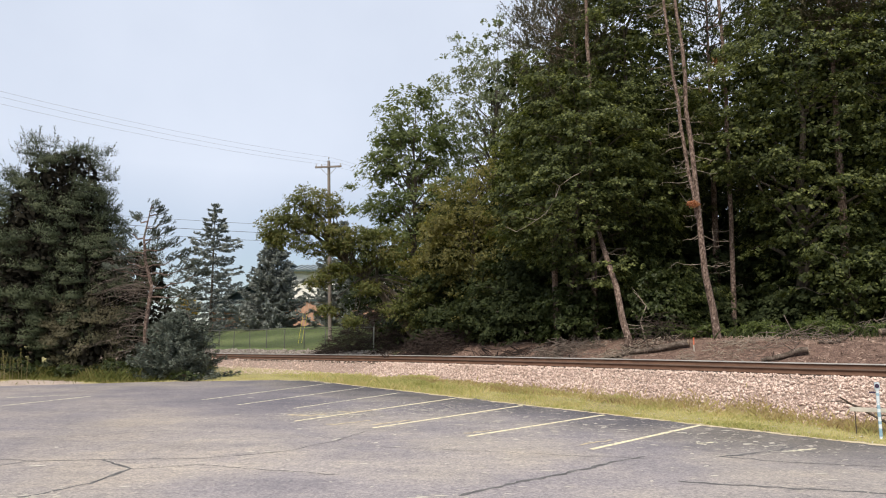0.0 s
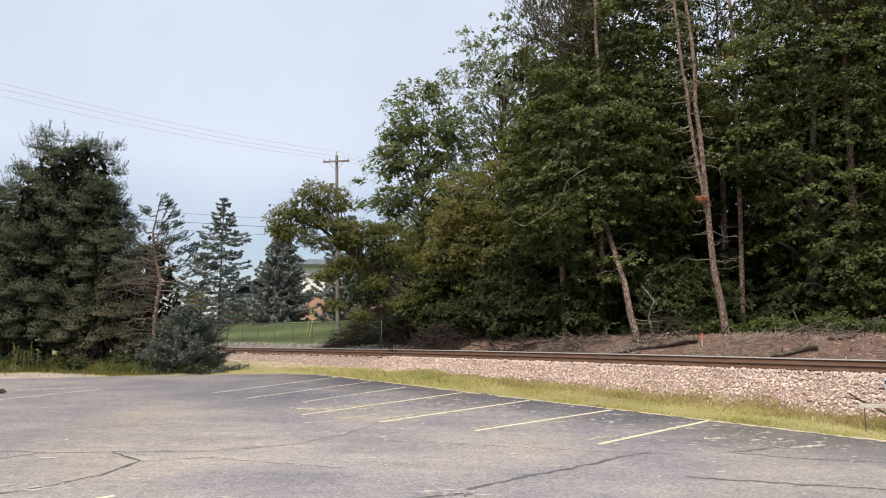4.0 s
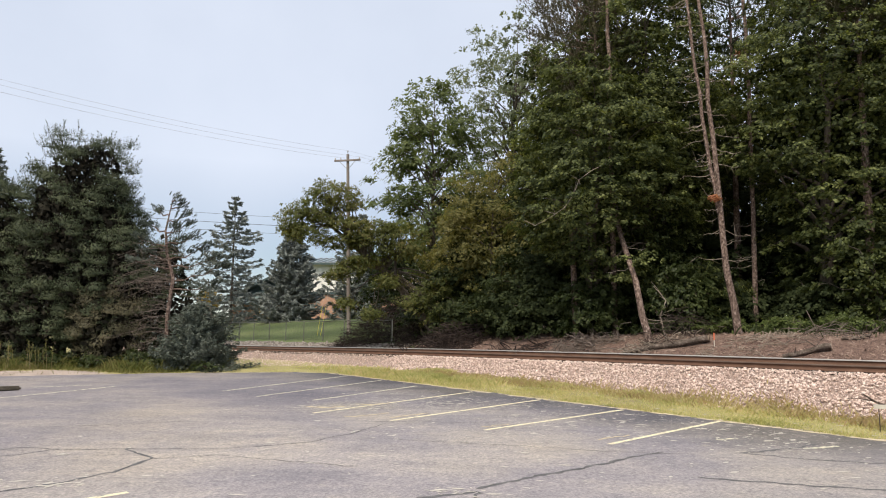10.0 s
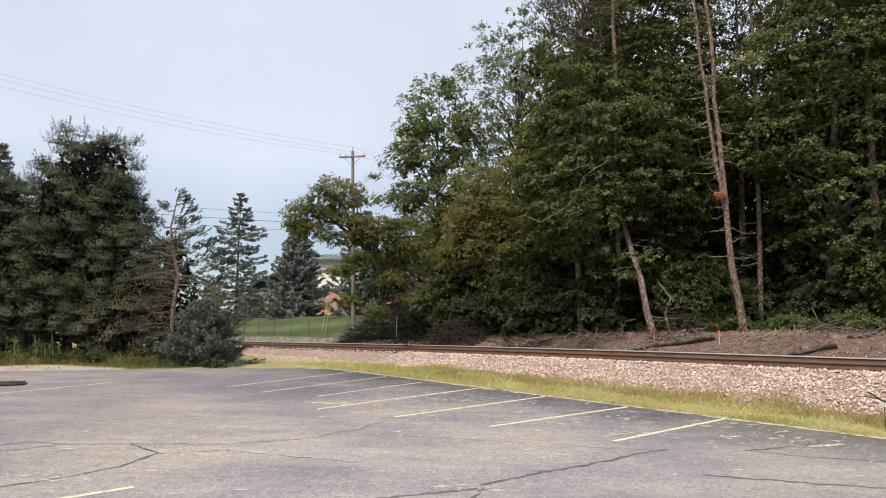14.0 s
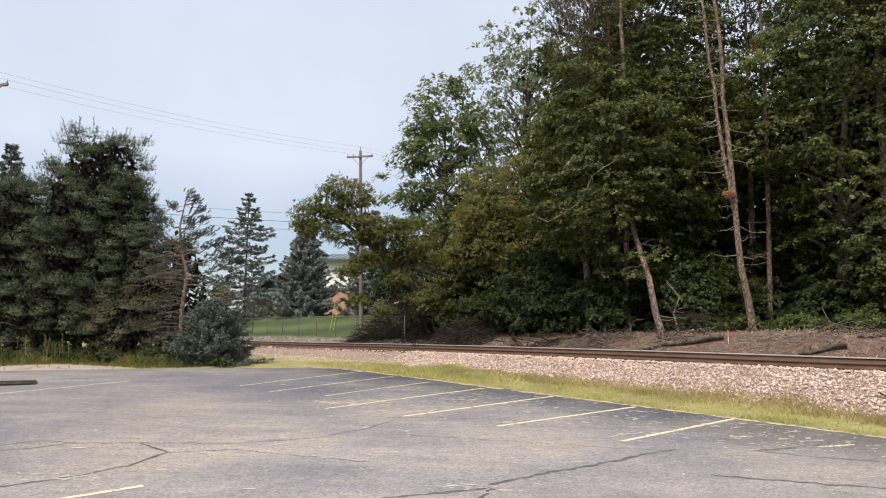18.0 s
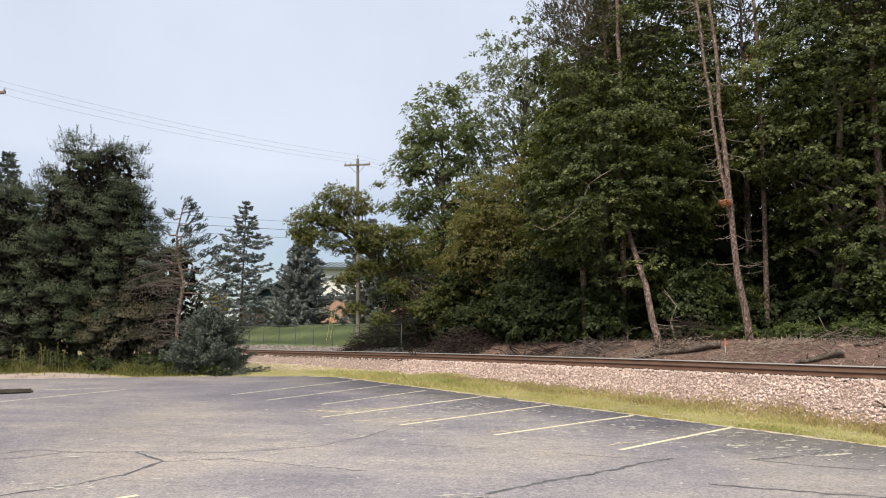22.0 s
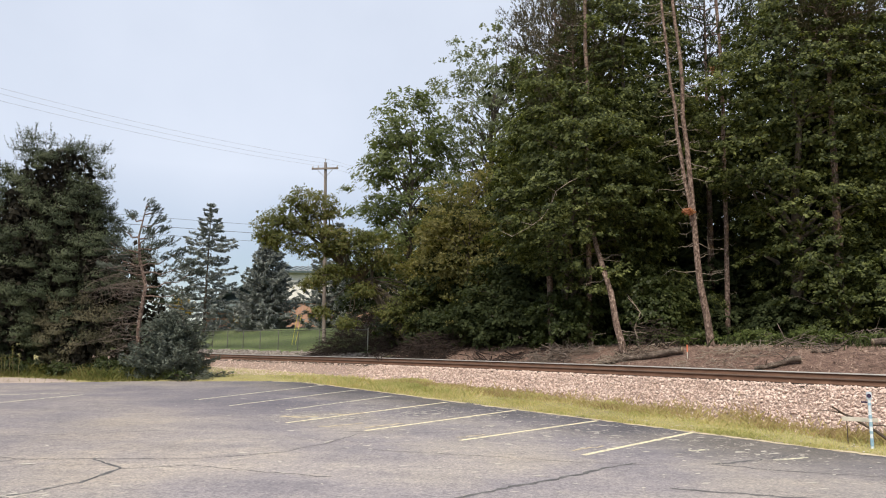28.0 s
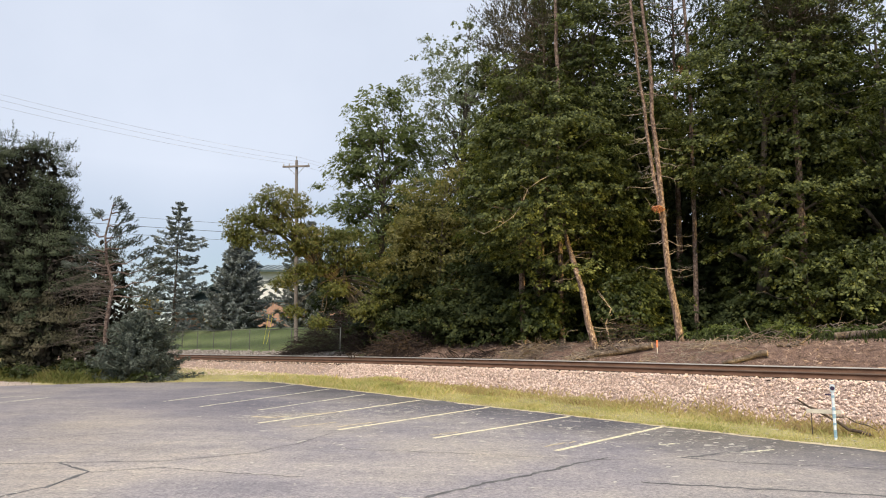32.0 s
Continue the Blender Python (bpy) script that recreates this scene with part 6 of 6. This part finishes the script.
def leaf_clump(x, y, z, r, n, seed, label, mat):
    rng = np.random.default_rng(seed)
    d = unit(rng.normal(size=(n, 3)))
    p = np.array([x, y, z]) + d * np.array(r) * rng.uniform(0.3, 1, (n, 1))
    ln = rng.uniform(0.06, 0.14, n)
    v, f = leaf_quads(rng, p, rng.normal(size=(n, 3)), rng.normal(size=(n, 3)), ln, ln * 0.6)
    put("dead_leaf_clump", np_mesh("dead_leaf_clump", v, f, mat), None, label, "leaf clump", "leaf clumps")


leaf_clump(10.22, 27.76, 8.05, (0.28, 0.2, 0.17), 240, 421, "clump of dead orange leaves on the pine stem", F_RUSTLEAF)
leaf_clump(12.35, 30.0, 15.15, (0.12, 0.12, 0.32), 70, 422, "hanging tuft of red creeper leaves in the woods", F_RUSTLEAF)


def bare_sapling():
    """A crooked pale stem with a few side twigs."""
    rng = np.random.default_rng(441)
    x, y = 8.68, 29.8
    z0 = gz(x, y)
    root = thing("bare_sapling", x, y, z0, "crooked bare sapling beside the leaning pine", "tree")
    bend = np.array([(0, 0, -0.1), (-0.1, 0, 0.35), (-0.22, 0, 0.85), (0.05, 0, 1.5), (-0.17, 0, 1.8), (-0.45, 0, 2.1)])
    tb = Tubes()
    tb.add(bend, [0.045, 0.04, 0.035, 0.028, 0.02, 0.01], 6)
    put("trunk", tb.mesh("trunk", M_DEADWOOD), root)
    for k in range(9):
        j = rng.integers(2, 6)
        tb = Tubes()
        tb.add(curve_pts(bend[j], bend[j] + np.array([rng.normal(0, 0.45), rng.normal(0, 0.2), rng.uniform(-0.1, 0.6)]), 4, 0.03, 0.03, rng), np.linspace(0.014, 0.005, 4), 4)
        put("twig", tb.mesh("twig", M_DEADWOOD), root)


bare_sapling()


def pale_branch():
    """A long dead limb hanging out of the maple."""
    rng = np.random.default_rng(425)
    tb = Tubes()
    bend = np.array([(6.2, 29.6, 9.9), (5.6, 29.2, 9.5), (4.99, 28.8, 9.0), (4.7, 28.8, 8.4), (4.38, 28.8, 7.9), (3.95, 28.8, 7.55), (3.54, 28.8, 7.3), (3.07, 28.8, 7.07)])
    p = bend + rng.normal(0, 0.03, bend.shape)
    tb.add(p, np.linspace(0.02, 0.008, 8), 6)
    for i in range(14):
        j = rng.integers(0, 8)
        tb.add([p[j], p[j] + np.array([-0.2, -0.1, 0.12]) + rng.normal(0, 0.25, 3)], [0.013, 0.004], 4)
    put("dead_branch", tb.mesh("dead_branch", M_DEADWOOD), None, "long pale dead branch hanging in the maple", "branch")


pale_branch()


def marker_post():
    x, y = 8.84, 14.35
    z0 = gz(x, y)
    root = thing("marker_post", x, y, z0, "slim white marker post with blue bands in the verge", "marker post", rz=-30)
    tb = Tubes()
    tb.add([(0, 0, -0.15), (0, 0, 0.9), (0, 0, 1.0)], [0.031, 0.031, 0.027], 10)
    put("shaft", tb.mesh("shaft", M_WHITE), root)
    for h, w in ((0.05, 0.16), (0.30, 0.05), (0.44, 0.09), (0.60, 0.07), (0.86, 0.05)):
        tb = Tubes()
        tb.add([(0, 0, h), (0, 0, h + w)], [0.0335, 0.0335], 10)
        put("band", tb.mesh("band", M_BLUE), root, "blue band")
    bm = box((0.10, 0.03, 0.17), (0, -0.02, 1.05), 0.02)
    head = part("head_plate", bm, M_WHITE, root)
    bm = bmesh.new()
    bmesh.ops.create_cone(bm, segments=20, radius1=0.042, radius2=0.04, depth=0.014, cap_ends=True)
    bmesh.ops.rotate(bm, matrix=Matrix.Rotation(radians(90), 3, "X"), verts=bm.verts)
    bmesh.ops.translate(bm, vec=(0, -0.045, 1.055), verts=bm.verts)
    part("disc", bm, M_DISC, head, "dark round disc")
    part("bracket", box((0.12, 0.03, 0.035), (-0.09, 0, 0.92), 0.006), M_DISC, root, "small dark bracket")
    barrier = thing("low_barrier_board", x + 0.05, y + 0.45, gz(x + 0.05, y + 0.45), "pale weathered board on two short stakes behind the marker post", "board", rz=-32)
    part("board", box((0.66, 0.03, 0.09), (0, 0, 0.52), 0.006), M_BOARD, barrier)
    for k in (-0.24, 0.22):
        part("stake", box((0.02, 0.02, 0.66), (k, 0.027, 0.25), 0.003), M_TIE, barrier, "dark stake")
    tb = Tubes()
    rng = np.random.default_rng(431)
    a, b = np.array([x - 0.35, y + 0.75, gz(x - 0.35, y + 0.75) + 0.75]), np.array([x + 1.0, y + 0.35, gz(x + 1.0, y + 0.35) + 0.03])
    tb.add(curve_pts(a, b, 8, -0.06, 0.02, rng), np.linspace(0.018, 0.042, 8), 7)
    tb.add(curve_pts((a + b) / 2, b + np.array([0.2, 0.1, 0.1]), 5, 0.05, 0.02, rng), np.linspace(0.02, 0.008, 5), 5)
    tb.add(curve_pts(a * 0.7 + b * 0.3, a + np.array([-0.3, 0.1, -0.1]), 5, 0.05, 0.02, rng), np.linspace(0.015, 0.006, 5), 5)
    put("fallen_branch", tb.mesh("fallen_branch", M_LOG), None, "dark dead branch leaning across the ballast", "branch")


marker_post()


def survey_stake(x, y, h, label):
    root = thing("survey_stake", x, y, gz(x, y), label, "stake")
    part("lath", box((0.035, 0.02, h), (0, 0, h / 2 - 0.05), 0.003), M_BOARD, root)
    part("tip", box((0.05, 0.032, h * 0.5), (0, 0, h * 0.72), 0.003), M_ORANGE, root, "fluorescent orange flagging")


survey_stake(9.62, 26.8, 0.55, "survey stake with orange flagging on the bank")


# ---- the train that comes up the line ----
def lamp_glass(name, colour, strength):
    m, N, L = mat_new(name)
    out, em = N.new("ShaderNodeOutputMaterial"), N.new("ShaderNodeEmission")
    em.inputs["Color"].default_value, em.inputs["Strength"].default_value = (*colour, 1), strength
    L.new(em.outputs[0], out.inputs[0])
    return m


M_HEADLAMP = lamp_glass("lit_headlight_lens", (1.0, 0.72, 0.22), 1150000.0)
M_BODY = surface("dark_engine_paint", [(0.03, 0.03, 0.035), (0.06, 0.06, 0.065)], 2, 20, 0.45, 0.05, spec=0.5)
M_GLASS = surface("dark_cab_glass", [(0.012, 0.014, 0.016), (0.02, 0.022, 0.025)], 2, 20, 0.1, 0.0, spec=0.6)


def locomotive():
    """Diesel engine, nose first along +x, the foot of its wheels at z = 0."""
    root = thing("locomotive", 0, 0, 0, "dark diesel locomotive with lit headlights on the track", "locomotive")
    part("underframe", box((20.0, 2.9, 0.45), (-10.4, 0, 1.30), 0.04), M_BODY, root)
    part("nose", box((2.3, 2.3, 1.5), (-2.0, 0, 2.27), 0.16), M_BODY, root)
    cab = part("cab", box((2.9, 2.95, 2.85), (-4.6, 0, 2.95), 0.14), M_BODY, root)
    for k in (-0.68, 0.68):
        part("windscreen", box((0.05, 1.05, 0.7), (-3.15, k, 3.6), 0.02), M_GLASS, cab, "dark cab window")
    part("long_hood", box((13.6, 1.9, 2.5), (-12.9, 0, 2.77), 0.12), M_BODY, root)
    part("fuel_tank", box((4.6, 2.6, 0.75), (-10.4, 0, 0.72), 0.12), M_BODY, root)
    part("pilot_plough", box((0.12, 2.7, 0.85), (-0.45, 0, 0.60), 0.03), M_BODY, root)
    part("coupler", box((0.7, 0.3, 0.3), (-0.2, 0, 0.88), 0.06), M_RUST, root)
    for y_, z_, r in ((-0.12, 4.18, 0.05), (0.12, 4.18, 0.05), (-0.95, 1.85, 0.05), (0.95, 1.85, 0.05)):
        x_ = -3.0 if z_ > 3 else -0.8
        aim = Matrix.Rotation(radians(-1.0), 3, "Z") @ Matrix.Rotation(radians(0.4), 3, "Y")
        at = Vector((x_, y_, z_))
        # unseen hood, made deeper than usual to shape the beam
        ring = Tubes()
        ring.add([at + aim @ Vector((d, 0, 0)) for d in (-0.12, 0.0, 0.58)], [0.004, r + 0.006, r + 0.008], 16)
        housing = put("headlight", ring.mesh("headlight", M_BODY), root, "round headlight in a dark hood deepened to narrow the beam")
        bm = bmesh.new()
        bmesh.ops.create_circle(bm, segments=16, radius=r, cap_ends=True)
        bmesh.ops.rotate(bm, matrix=aim @ Matrix.Rotation(radians(90), 3, "Y"), verts=bm.verts)
        bmesh.ops.translate(bm, vec=at + aim @ Vector((0.02, 0, 0)), verts=bm.verts)
        part("lens", bm, M_HEADLAMP, housing, "warm lit lens")
    for bx in (-4.0, -16.8):
        bogie = part("bogie", box((4.6, 2.2, 0.4), (bx, 0, 0.68), 0.06), M_RUST, root)
        for ax in (-1.7, 0.0, 1.7):
            for wy in (-0.75, 0.75):
                tb = Tubes()
                tb.add([(bx + ax, wy - 0.07, 0.5), (bx + ax, wy - 0.068, 0.5), (bx + ax, wy + 0.068, 0.5), (bx + ax, wy + 0.07, 0.5)], [0.02, 0.5, 0.5, 0.02], 20)
                put("wheel", tb.mesh("wheel", M_RUST), bogie)
    for k in (-1.38, 1.38):
        tb = Tubes()
        tb.add([(-6.3, k, 2.5), (-19.8, k, 2.5)], [0.02, 0.02], 6)
        put("handrail", tb.mesh("handrail", M_STEEL), root)
        for n in range(8):
            tb = Tubes()
            tb.add([(-6.3 - n * 1.9, k, 1.5), (-6.3 - n * 1.9, k, 2.5)], [0.018, 0.018], 6)
            put("stanchion", tb.mesh("stanchion", M_STEEL), root)
    return root


ENGINE = locomotive()


def motions():
    """The engine comes up the line at a steady pace and is still out of the picture at the end."""
    rows = []
    for t in range(33):
        s_ = -60.0 - 35.0 * (32 - t)
        a, b = from_track(s_, -0.75), from_track(s_ + 1.0, -0.75)
        turn = math.degrees(math.atan2(float(b[1] - a[1]), float(b[0] - a[0])))
        rows.append((t, pose(float(a[0]), float(a[1]), float(rail_z(s_)) + 0.235, 0, 0, turn)))
    walk(ENGINE, rows)


motions()
